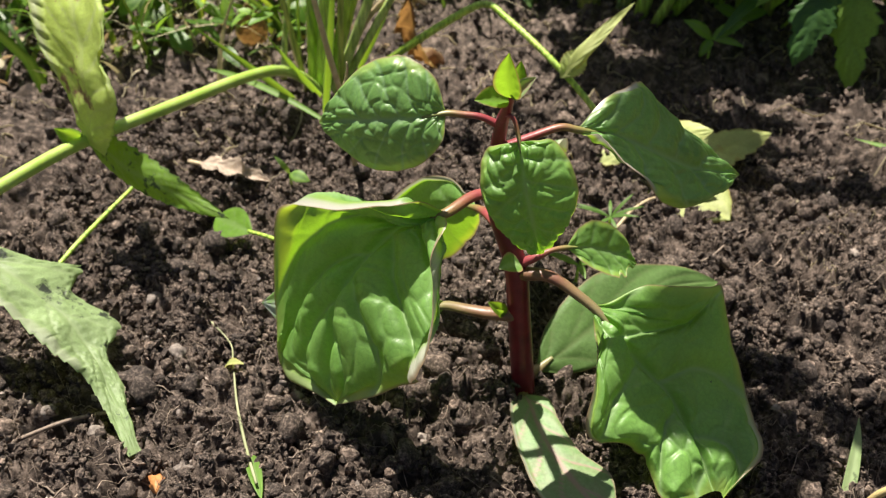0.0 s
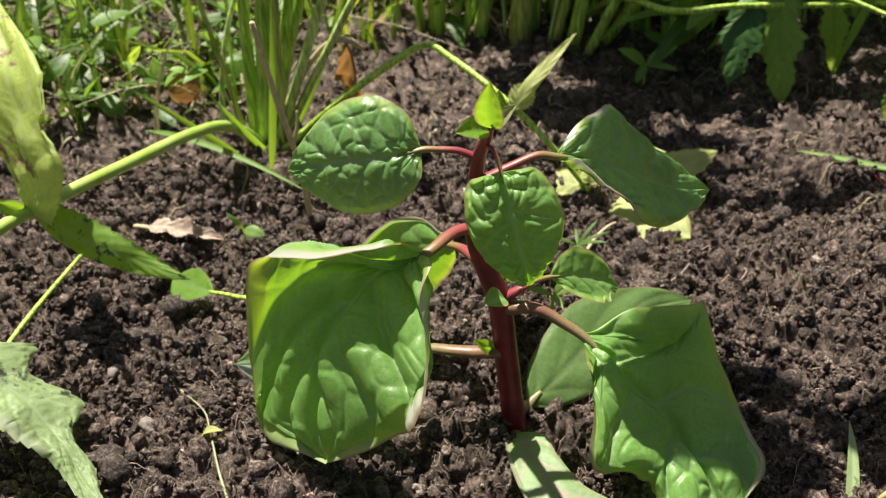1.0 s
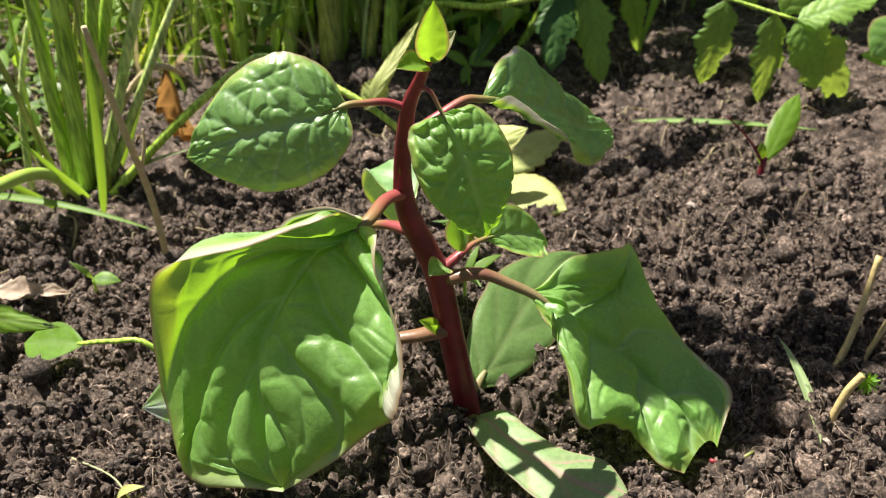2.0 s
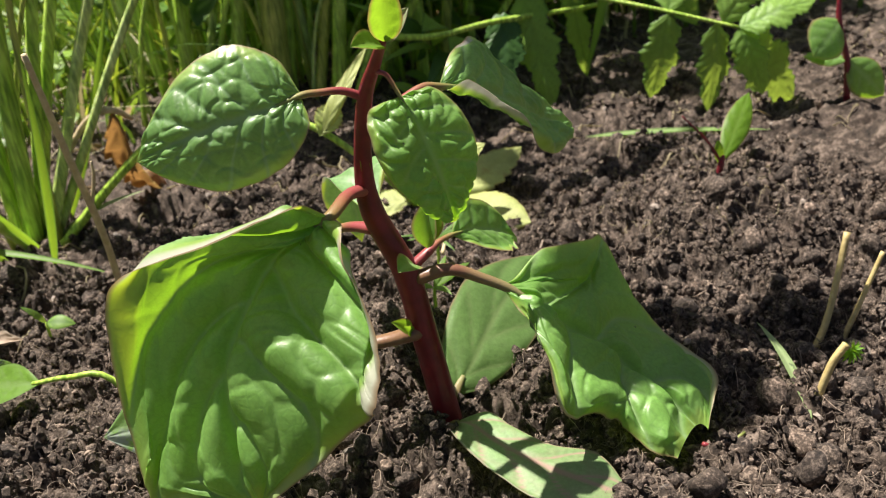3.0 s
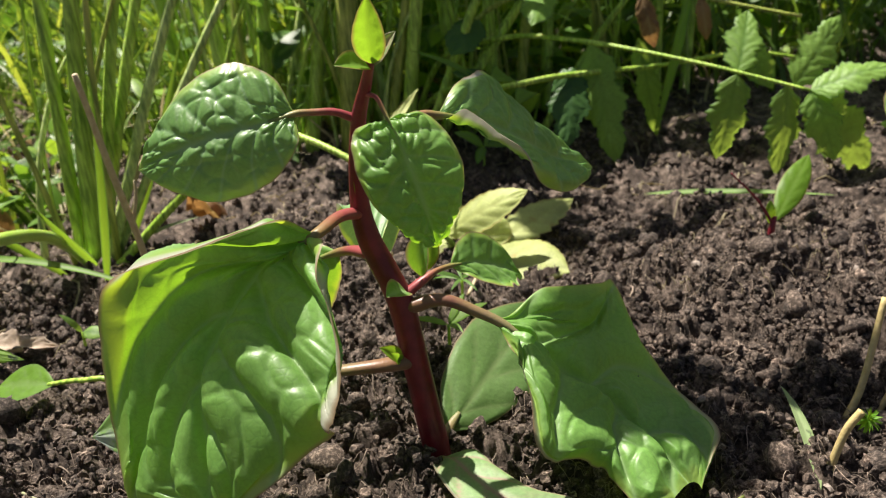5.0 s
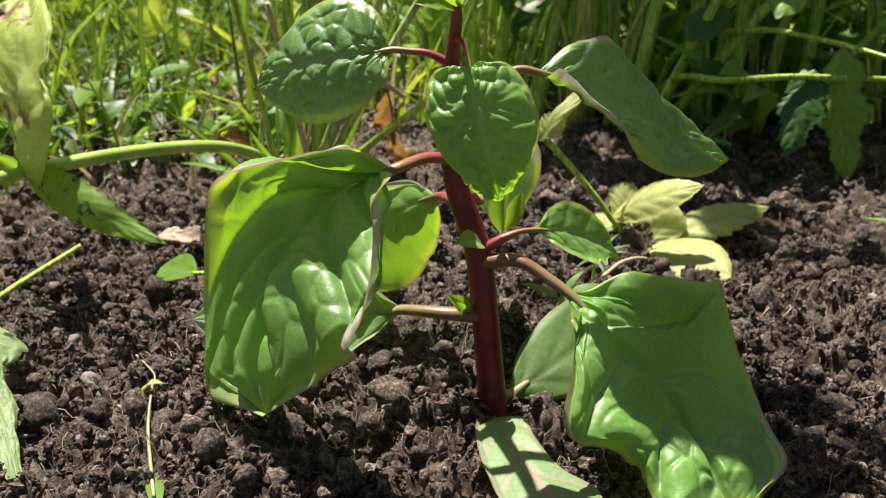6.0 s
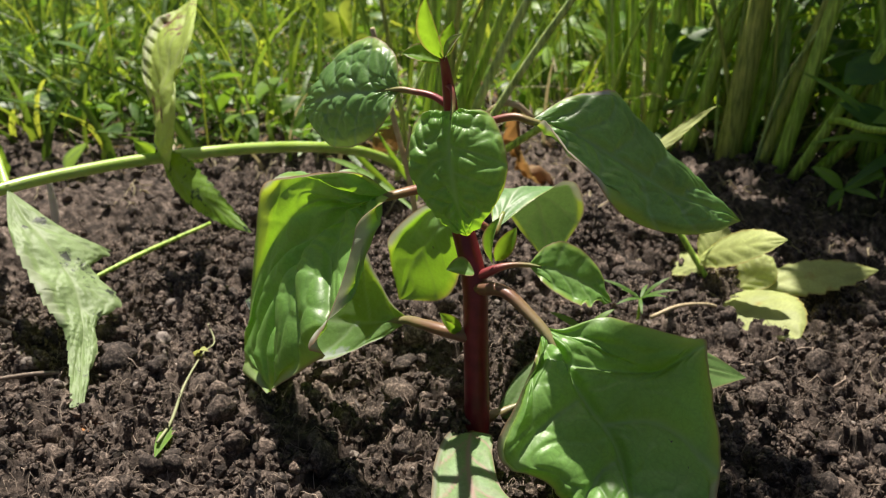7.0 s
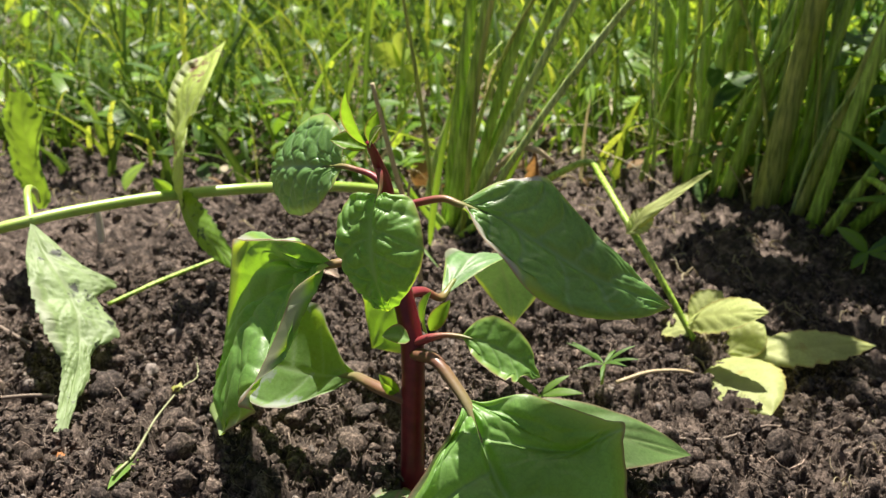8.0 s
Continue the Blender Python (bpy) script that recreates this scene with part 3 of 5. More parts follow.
# the small leaf that hangs in front of the stem
spinach_leaf([(0.0242, 0.1925, 0.1120), (0.0255, 0.1865, 0.1080), (0.0272, 0.1828, 0.1005), (0.0290, 0.1815, 0.0920), (0.0306, 0.1820, 0.0840), (0.0318, 0.1836, 0.0775)],
             [(0.0242, 0.1925, 0.1120), (0.0150, 0.1880, 0.1115), (0.0130, 0.1815, 0.1025), (0.0165, 0.1785, 0.0920), (0.0240, 0.1800, 0.0835), (0.0318, 0.1835, 0.0775)],
             [(0.0242, 0.1925, 0.1120), (0.0335, 0.1920, 0.1125), (0.0410, 0.1885, 0.1045), (0.0425, 0.1855, 0.0945), (0.0385, 0.1840, 0.0850), (0.0318, 0.1835, 0.0775)],
             CAMERA_SIDE, [(0.0200, 0.1975, 0.1185), (0.0225, 0.1955, 0.1175), (0.0240, 0.1930, 0.1135), (0.0248, 0.1890, 0.1100)], [0.0010, 0.0008, 0.0008, 0.0004],
             label="oval puckered green leaf hanging down", rolls=[(-1, 0.55, 0.12, 1.1, (0.0, 0.0030, 0.0)), (1, 0.55, 0.12, 1.1, (0.0, 0.0030, 0.0))], nu=90, nv=72, veins=5, lift=0.0010, quilt=0.0011, quilt_size=0.0042, wave=0.0008, seed=4)
# a small side leaf with a bitten edge
spinach_leaf([(0.0400, 0.2133, 0.0583), (0.0470, 0.2150, 0.0575), (0.0540, 0.2175, 0.0545), (0.0600, 0.2200, 0.0505), (0.0655, 0.2225, 0.0455)],
             [(0.0400, 0.2133, 0.0585), (0.0440, 0.2180, 0.0640), (0.0510, 0.2215, 0.0650), (0.0600, 0.2240, 0.0570), (0.0655, 0.2225, 0.0455)],
             [(0.0400, 0.2133, 0.0581), (0.0470, 0.2115, 0.0530), (0.0545, 0.2115, 0.0490), (0.0610, 0.2135, 0.0465), (0.0655, 0.2225, 0.0455)],
             (0.0, -0.6, 0.8), [(0.0245, 0.2085, 0.0540), (0.0300, 0.2090, 0.0570), (0.0350, 0.2110, 0.0585), (0.0400, 0.2133, 0.0583), (0.0440, 0.2142, 0.0580)], [0.0022, 0.0020, 0.0012, 0.0011, 0.0005],
             label="small green side leaf with a nibbled tip", bites=[(1, 0.84, 0.06, 0.45), (1, 0.7, 0.03, 0.2), (-1, 0.9, 0.04, 0.3)], nu=60, nv=36, veins=4, lift=0.0006, quilt=0.0003, seed=7, rolls=[(1, 0.8, 0.1, 0.9, (0.0, -0.002, 0.001))])
# the low leaf behind, close to the soil
spinach_leaf([(0.0310, 0.2070, 0.0040), (0.0410, 0.2150, 0.0070), (0.0530, 0.2260, 0.0120), (0.0680, 0.2400, 0.0145), (0.0860, 0.2540, 0.0110), (0.1055, 0.2690, 0.0020)],
             [(0.0310, 0.2070, 0.0050), (0.0335, 0.2215, 0.0135), (0.0450, 0.2370, 0.0215), (0.0600, 0.2500, 0.0225), (0.0800, 0.2610, 0.0165), (0.0950, 0.2660, 0.0100), (0.1055, 0.2690, 0.0020)],
             [(0.0310, 0.2070, 0.0030), (0.0470, 0.2100, 0.0010), (0.0640, 0.2190, 0.0030), (0.0800, 0.2340, 0.0050), (0.0950, 0.2490, 0.0050), (0.1055, 0.2690, 0.0020)],
             (-0.2, -0.6, 0.75), [(0.0265, 0.2020, 0.0035), (0.0310, 0.2070, 0.0040), (0.0370, 0.2120, 0.0065)], [0.0026, 0.0022, 0.0008],
             material=SPINACH_SHADED_LOW, stalk_material_=PALE_PETIOLE, label="flat lower leaf with a pink base, shade put into its dark green", nu=50, nv=36, veins=4, lift=0.0005, wave=0.0012, seed=8)
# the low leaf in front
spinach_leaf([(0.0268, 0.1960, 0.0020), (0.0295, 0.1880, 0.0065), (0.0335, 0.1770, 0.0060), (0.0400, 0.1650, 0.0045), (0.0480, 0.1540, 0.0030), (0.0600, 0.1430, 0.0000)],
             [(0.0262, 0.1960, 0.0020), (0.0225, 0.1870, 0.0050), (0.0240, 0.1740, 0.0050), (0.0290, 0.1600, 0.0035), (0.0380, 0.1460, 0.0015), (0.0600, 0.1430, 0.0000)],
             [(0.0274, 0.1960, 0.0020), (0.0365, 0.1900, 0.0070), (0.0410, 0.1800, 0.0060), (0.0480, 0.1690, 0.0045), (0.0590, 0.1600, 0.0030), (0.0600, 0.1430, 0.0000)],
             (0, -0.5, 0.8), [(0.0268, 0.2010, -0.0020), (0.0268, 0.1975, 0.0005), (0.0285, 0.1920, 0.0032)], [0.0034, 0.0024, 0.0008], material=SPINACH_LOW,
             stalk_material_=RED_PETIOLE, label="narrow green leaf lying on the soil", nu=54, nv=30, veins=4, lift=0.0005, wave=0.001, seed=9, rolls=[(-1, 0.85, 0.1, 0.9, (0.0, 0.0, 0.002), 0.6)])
# the leaf hidden behind the broad one, its upper lobe standing up
spinach_leaf([(-0.0030, 0.2075, 0.0335), (-0.0120, 0.2050, 0.0320), (-0.0230, 0.2035, 0.0310), (-0.0400, 0.2035, 0.0300), (-0.0560, 0.2060, 0.0290), (-0.0740, 0.2095, 0.0280)],
             [(-0.0030, 0.2080, 0.0345), (-0.0095, 0.2105, 0.0390), (-0.0165, 0.2125, 0.0490), (-0.0208, 0.2135, 0.0568), (-0.0330, 0.2140, 0.0540), (-0.0540, 0.2145, 0.0450), (-0.0740, 0.2095, 0.0280)],
             [(-0.0030, 0.2068, 0.0325), (-0.0105, 0.2005, 0.0270), (-0.0180, 0.1960, 0.0228), (-0.0260, 0.1925, 0.0195), (-0.0420, 0.1935, 0.0165), (-0.0600, 0.2010, 0.0185), (-0.0740, 0.2095, 0.0280)],
             (0.1, -0.7, 0.6), [(0.0225, 0.2055, 0.0330), (0.0140, 0.2035, 0.0345), (0.0050, 0.2050, 0.0345), (-0.0030, 0.2075, 0.0335), (-0.0120, 0.2050, 0.0318)], [0.0034, 0.0028, 0.0024, 0.0021, 0.0007],
             material=SPINACH_DUSTY, stalk_material_=PALE_PETIOLE, label="pale green leaf with a dusty patch, tucked under the broad one", nu=70, nv=50, veins=4, lift=0.0006, wave=0.0018, seed=11,
             rolls=[(-1, 0.86, 0.0, 0.6, (0.001, -0.003, 0.001), 0.8), (1, 0.82, 0.1, 0.8, (0.0, -0.002, 0.0015), 0.3)])
# two leaves behind the stem
spinach_leaf([(0.0080, 0.2250, 0.0650), (-0.0030, 0.2380, 0.0580), (-0.0150, 0.2490, 0.0460), (-0.0240, 0.2530, 0.0330), (-0.0300, 0.2520, 0.0180)],
             [(0.0080, 0.2250, 0.0650), (-0.0030, 0.2500, 0.0640), (-0.0190, 0.2580, 0.0580), (-0.0350, 0.2560, 0.0400), (-0.0300, 0.2520, 0.0180)],
             [(0.0080, 0.2250, 0.0650), (0.0080, 0.2330, 0.0520), (0.0030, 0.2420, 0.0380), (-0.0080, 0.2480, 0.0230), (-0.0300, 0.2520, 0.0180)],
             (0, -0.8, 0.5), [(0.0165, 0.2115, 0.0680), (0.0120, 0.2190, 0.0670), (0.0080, 0.2250, 0.0650), (0.0010, 0.2330, 0.0610)], [0.0028, 0.0022, 0.0019, 0.0007],
             label="green leaf behind the stem, its top edge rolled back", nu=50, nv=40, veins=4, lift=0.0006, wave=0.002, seed=12, rolls=[(-1, 0.72, 0.05, 0.8, (0, -0.006, 0.001), 0.9)])
spinach_leaf([(0.0210, 0.2300, 0.0620), (0.0215, 0.2480, 0.0700), (0.0225, 0.2640, 0.0670), (0.0235, 0.2740, 0.0530), (0.0250, 0.2780, 0.0320)],
             [(0.0210, 0.2300, 0.0620), (0.0130, 0.2460, 0.0700), (0.0110, 0.2590, 0.0680), (0.0130, 0.2690, 0.0520), (0.0250, 0.2780, 0.0320)],
             [(0.0210, 0.2300, 0.0620), (0.0330, 0.2540, 0.0710), (0.0390, 0.2720, 0.0680), (0.0380, 0.2810, 0.0520), (0.0250, 0.2780, 0.0320)],
             (0.3, -0.8, 0.4), [(0.0170, 0.2125, 0.0690), (0.0190, 0.2220, 0.0670), (0.0210, 0.2300, 0.0620), (0.0213, 0.2390, 0.0660)], [0.0026, 0.0020, 0.0018, 0.0007],
             material=SPINACH_SHADED, label="leaf bending down behind the stem, its green dulled for shade", nu=50, nv=40, veins=4, lift=0.0006, wave=0.002, seed=13, rolls=[(1, 0.7, 0.25, 0.7, (0.0, -0.003, 0.002), 0.8), (-1, 0.7, 0.2, 0.6, (0.0, -0.003, 0.002), 0.8)])
# the growing tip
for base, tip, w, up, mat in (((0.0222, 0.1905, 0.1270), (0.0220, 0.1815, 0.1450), 0.0085, (-0.25, -0.8, -0.3), SPINACH_YOUNG),
                              ((0.0214, 0.1908, 0.1262), (0.0120, 0.1850, 0.1290), 0.0075, (0.1, -0.6, 0.8), SPINACH_YOUNG),
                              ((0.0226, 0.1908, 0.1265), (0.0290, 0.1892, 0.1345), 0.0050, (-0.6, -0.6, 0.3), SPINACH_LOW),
                              ((0.0226, 0.1915, 0.1275), (0.0245, 0.1930, 0.1375), 0.0050, (0.2, -0.9, 0.1), SPINACH_YOUNG)):
    part("bud_leaf", blade(base, tip, w, up, 0.06, 0.45, 0.45, veins=4, lift=0.0003, quilt=0.0002, quilt_size=0.003), mat, spinach, "bright yellow-green young leaf")
# small shoots where the leaf stalks join
for base, tip, w, up in (((0.0245, 0.2050, 0.0565), (0.0175, 0.1985, 0.0590), 0.0085, (0.2, -0.4, 0.9)), ((0.0300, 0.2080, 0.0590), (0.0330, 0.2065, 0.0760), 0.0085, (-0.7, -0.7, 0.1)),
                         ((0.0305, 0.2085, 0.0600), (0.0360, 0.2130, 0.0710), 0.0060, (0.3, -0.9, 0.2)), ((0.0200, 0.2035, 0.0350), (0.0135, 0.2010, 0.0420), 0.0050, (0.3, -0.7, 0.5)),
                         ((0.0195, 0.2030, 0.0350), (0.0165, 0.1990, 0.0405), 0.0035, (0.1, -0.8, 0.4)), ((0.0160, 0.2100, 0.0850), (0.0150, 0.2075, 0.0955), 0.0030, (0, -1, 0.1))):
    part("shoot_leaf", blade(base, tip, w, up, 0.1, 0.4, 0.45, nu=14, nv=10, veins=3, lift=0.0002), SPINACH_YOUNG if w < 0.008 else SPINACH, spinach, "tiny green leaf in a leaf joint")

# ---- the trailing stalk with toothed leaves ----
vine = group_thing("trailing_weed", (-0.11, 0.437, 0.0), "pale green arching weed stalk with toothed leaves", "weed")
part("stalk", tube([(-0.110, 0.438, -0.004), (-0.115, 0.425, 0.014), (-0.120, 0.400, 0.032), (-0.126, 0.360, 0.047), (-0.140, 0.310, 0.058), (-0.164, 0.269, 0.0615), (-0.177, 0.237, 0.063),
                    (-0.188, 0.204, 0.063), (-0.202, 0.172, 0.058), (-0.222, 0.125, 0.036), (-0.24, 0.085, 0.002)], [0.0034, 0.0031, 0.0029, 0.0028, 0.0027, 0.0025, 0.0024], 12, 70), VINE, vine)
NODE, NODE2 = (-0.164, 0.269, 0.062), (-0.187, 0.203, 0.063)
part("leaf", sheet([(-0.160, 0.266, 0.060), (-0.155, 0.264, 0.078), (-0.154, 0.268, 0.096), (-0.163, 0.290, 0.115), (-0.178, 0.326, 0.1305)],
                   [(-0.165, 0.269, 0.061), (-0.170, 0.275, 0.078), (-0.185, 0.290, 0.100), (-0.190, 0.306, 0.116), (-0.178, 0.326, 0.1305)],
                   [(-0.153, 0.262, 0.058), (-0.141, 0.255, 0.074), (-0.132, 0.252, 0.097), (-0.146, 0.282, 0.117), (-0.178, 0.326, 0.1305)], (-0.4, -0.8, 0.4),
                   nu=90, nv=36, veins=7, lift=0.0003, teeth=15, tooth=0.06, quilt=0.0003, quilt_size=0.004, wave=0.004, seed=21, bites=[(1, 0.55, 0.05, 0.25)],
                   rolls=[(1, 0.55, 0.40, 0.75, (-0.006, 0.006, 0.0), 0.3), (-1, 0.7, 0.3, 0.9, (0.002, -0.005, 0.003), 0.5)]), WEED_BLOTCH, vine, "upright yellow-green leaf with brown blotches")
part("leaf", blade(NODE, (-0.097, 0.2465, 0.040), 0.019, (-0.2, -0.85, 0.25), 0.05, -0.3, 0.30, nu=70, nv=20, veins=7, lift=0.0003, teeth=14, tooth=0.14, wave=0.003, seed=22, twist=0.7),
     WEED_SPOT, vine, "drooping green leaf speckled with mildew")
part("leaf", sheet([NODE2, (-0.168, 0.1965, 0.0505), (-0.150, 0.1930, 0.0375), (-0.138, 0.1870, 0.0290), (-0.1275, 0.1780, 0.0210), (-0.119, 0.1680, 0.0150), (-0.1055, 0.1515, 0.0060)],
                   [NODE2, (-0.170, 0.1870, 0.0510), (-0.154, 0.1790, 0.0395), (-0.139, 0.1725, 0.0290), (-0.130, 0.1705, 0.0215), (-0.1190, 0.1610, 0.0145), (-0.1070, 0.1490, 0.0068)],
                   [NODE2, (-0.158, 0.2096, 0.0425), (-0.1470, 0.2175, 0.0345), (-0.1465, 0.2040, 0.0330), (-0.1285, 0.2010, 0.0215), (-0.1275, 0.1850, 0.0200), (-0.1170, 0.1740, 0.0140), (-0.1120, 0.1620, 0.0090), (-0.1042, 0.1530, 0.0054)], (-0.1, -0.5, 0.8),
                   nu=130, nv=40, veins=6, lift=0.0005, quilt=0.0005, quilt_size=0.0028, teeth=17, tooth=0.09, wave=0.003, seed=23, rolls=[(-1, 0.6, 0.2, 0.7, (0.0, -0.002, 0.004), 0.4)]), WEED_PALE, vine,
     "pale hairy leaf hanging to the soil, blackened at the end")
part("leaf_stalk", tube([NODE2, (-0.205, 0.215, 0.072), (-0.232, 0.235, 0.062), (-0.262, 0.254, 0.046)], [0.0020, 0.0017, 0.0015, 0.0010], 8, 20), VINE, vine)
part("leaf", sheet([(-0.268, 0.258, 0.040), (-0.270, 0.258, 0.060), (-0.268, 0.257, 0.082), (-0.262, 0.255, 0.107)],
                   [(-0.275, 0.260, 0.038), (-0.300, 0.262, 0.058), (-0.296, 0.260, 0.088), (-0.275, 0.256, 0.106)],
                   [(-0.260, 0.256, 0.042), (-0.244, 0.251, 0.052), (-0.250, 0.252, 0.074), (-0.236, 0.250, 0.098), (-0.252, 0.253, 0.108)], (0.4, -0.9, 0.0),
                   nu=70, nv=30, veins=6, lift=0.0003, teeth=10, tooth=0.12, lobes=2, lobe=0.12, wave=0.004, seed=24), WEED, vine, "bright green toothed leaf standing up")
part("leaf", blade((-0.202, 0.172, 0.058), (-0.225, 0.150, 0.095), 0.026, (0.4, -0.8, 0.4), 0.08, -0.2, 0.6, nu=40, nv=16, veins=6, lift=0.0003, teeth=9, tooth=0.15, seed=25), WEED, vine)
part("bud", blade((-0.165, 0.268, 0.062), (-0.172, 0.262, 0.071), 0.008, (0.2, -0.8, 0.4), 0.1, 0.5, nu=10, nv=8), WEED, vine)

# ---- the yellowing leaf on its kinked stalk ----
yellow = group_thing("yellowing_weed", (-0.100, 0.432, 0.0), "kinked thin stalk carrying yellowed divided leaves", "weed")
part("stalk", tube([(-0.100, 0.432, -0.003), (-0.060, 0.4285, 0.030), (-0.022, 0.425, 0.056), (-0.007, 0.423, 0.0625), (0.004, 0.411, 0.060), (0.020, 0.393, 0.054), (0.040, 0.376, 0.041), (0.060, 0.371, 0.018), (0.073, 0.369, 0.000),
                    (0.083, 0.372, -0.012)], [0.0026, 0.0022, 0.0019, 0.0018, 0.0017, 0.0015, 0.0011], 8, 50), STALK, yellow)
for base, tip, w, up, wide, tooth, seed in (((0.036, 0.376, 0.044), (0.0690, 0.393, 0.0760), 0.008, (-0.4, -0.7, 0.5), 0.35, 0.05, 31), ((0.034, 0.376, 0.043), (0.046, 0.380, 0.056), 0.015, (-0.2, -0.8, 0.4), 0.55, 0.16, 38),
                                            ((0.068, 0.372, 0.004), (0.1095, 0.3555, 0.0268), 0.021, (0.0, -0.6, 0.8), 0.50, 0.08, 32), ((0.073, 0.369, 0.000), (0.0480, 0.389, -0.003), 0.020, (0.0, -0.5, 0.9), 0.50, 0.10, 33),
                                            ((0.071, 0.371, 0.003), (0.080, 0.388, 0.018), 0.020, (0.3, -0.7, 0.5), 0.55, 0.06, 34), ((0.088, 0.372, -0.011), (0.1490, 0.403, 0.000), 0.024, (-0.1, -0.5, 0.85), 0.50, 0.17, 35),
                                            ((0.083, 0.374, -0.012), (0.1200, 0.333, -0.010), 0.040, (0.0, -0.4, 0.9), 0.52, 0.05, 36), ((0.086, 0.372, -0.011), (0.102, 0.386, 0.006), 0.022, (-0.2, -0.7, 0.6), 0.62, 0.05, 37)):
    part("leaflet", blade(base, tip, w, up, 0.08, -0.15, wide, nu=50, nv=20, veins=5, lift=0.0005, teeth=9, tooth=tooth, wave=0.003, seed=seed), YELLOW, yellow, "yellowed toothed leaflet with brown tips")

# ---- the compound leaf that overhangs the bed ----
fern = group_thing("overhanging_weed", (0.10, 0.62, -0.005), "long arching leaf stalk with hanging toothed leaflets", "weed")
RACHIS = [(0.100, 0.620, -0.006), (0.125, 0.600, 0.050), (0.166, 0.560, 0.0655), (0.197, 0.520, 0.064), (0.222, 0.490, 0.059), (0.258, 0.450, 0.049), (0.296, 0.408, 0.036)]
part("leaf_stalk", tube(RACHIS, [0.0024, 0.0020, 0.0017, 0.0014, 0.0010], 8, 50), STALK, fern)
part("leaf_stalk", tube([(0.095, 0.625, -0.006), (0.115, 0.56, 0.035), (0.140, 0.500, 0.0455), (0.180, 0.498, 0.047), (0.246, 0.50, 0.043), (0.311, 0.50, 0.042), (0.36, 0.49, 0.03)], [0.0024, 0.0022, 0.0019, 0.0015, 0.0010], 8, 40), STALK, fern)
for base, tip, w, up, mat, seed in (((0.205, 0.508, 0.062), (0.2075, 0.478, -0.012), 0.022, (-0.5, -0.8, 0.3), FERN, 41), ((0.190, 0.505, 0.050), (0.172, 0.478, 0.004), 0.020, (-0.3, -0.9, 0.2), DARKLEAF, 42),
                                    ((0.236, 0.505, 0.062), (0.250, 0.510, -0.008), 0.013, (-0.3, -0.9, 0.2), FERN, 43), ((0.268, 0.438, 0.045), (0.2535, 0.437, -0.005), 0.018, (-0.3, -0.9, 0.3), FERN, 44),
                                    ((0.268, 0.438, 0.045), (0.293, 0.470, 0.075), 0.018, (-0.3, -0.9, 0.3), FERN, 45), ((0.288, 0.418, 0.039), (0.280, 0.415, -0.014), 0.015, (-0.3, -0.9, 0.3), FERN, 46),
                                    ((0.290, 0.415, 0.038), (0.325, 0.425, 0.072), 0.018, (-0.3, -0.9, 0.3), FERN, 47), ((0.296, 0.408, 0.036), (0.305, 0.395, -0.004), 0.017, (-0.2, -0.9, 0.3), FERN, 48),
                                    ((0.296, 0.408, 0.036), (0.334, 0.403, -0.018), 0.026, (-0.3, -0.8, 0.5), FERN, 49), ((0.296, 0.408, 0.036), (0.341, 0.397, 0.045), 0.018, (-0.2, -0.5, 0.8), FERN, 50)):
    part("leaflet", blade(base, tip, w * 1.6, up, 0.05, -0.15, 0.42, nu=70, nv=18, veins=6, lift=0.0006, teeth=12, tooth=0.17, lobes=3, lobe=0.26, wave=0.002, seed=seed), mat, fern)

# its withered and shaded leaflets, and the runner behind
part("leaf_stalk", tube([(0.110, 0.615, -0.006), (0.150, 0.590, 0.075), (0.210, 0.560, 0.094), (0.262, 0.520, 0.086), (0.330, 0.470, 0.066)], [0.0020, 0.0017, 0.0014, 0.0010], 8, 30), STALK_DULL, fern)
for base, tip, w, up, mat, seed in (((0.238, 0.505, 0.090), (0.244, 0.498, 0.055), 0.016, (-0.3, -0.9, 0.2), BROWN, 51), ((0.276, 0.498, 0.084), (0.277, 0.492, 0.056), 0.012, (-0.3, -0.9, 0.2), BROWN, 52),
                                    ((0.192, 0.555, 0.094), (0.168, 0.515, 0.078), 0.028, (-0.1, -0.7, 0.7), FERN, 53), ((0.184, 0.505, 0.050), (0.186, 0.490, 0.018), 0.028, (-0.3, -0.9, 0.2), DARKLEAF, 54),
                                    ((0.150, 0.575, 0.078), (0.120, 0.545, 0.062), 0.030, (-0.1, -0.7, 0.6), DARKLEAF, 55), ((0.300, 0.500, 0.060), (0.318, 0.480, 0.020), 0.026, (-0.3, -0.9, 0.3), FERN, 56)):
    part("leaflet", blade(base, tip, w, up, 0.06, -0.1, 0.5, nu=44, nv=16, veins=5, lift=0.0005, teeth=8, tooth=0.12, lobes=2, lobe=0.16, wave=0.004, seed=seed), mat, fern)
single("hanging_grass", blade((0.276, 0.505, 0.105), (0.2415, 0.498, -0.004), 0.007, (-0.2, -0.95, 0.1), 0.06, 0.25, 0.45, nu=30, nv=6, veins=2, lift=0.0), WEED, "green grass blade hanging down to the soil", "grass", (0.2415, 0.498, -0.004))
z = at_ground(-0.249, 0.590)
yw = group_thing("broad_leaf_weed", (-0.249, 0.590, z), "low weed with broad sunlit yellow-green leaves", "weed")
part("stem", tube([(-0.249, 0.590, z - 0.004), (-0.250, 0.588, 0.045), (-0.249, 0.586, 0.075)], [0.0014, 0.0012, 0.0009], 7, 12), STALK, yw)
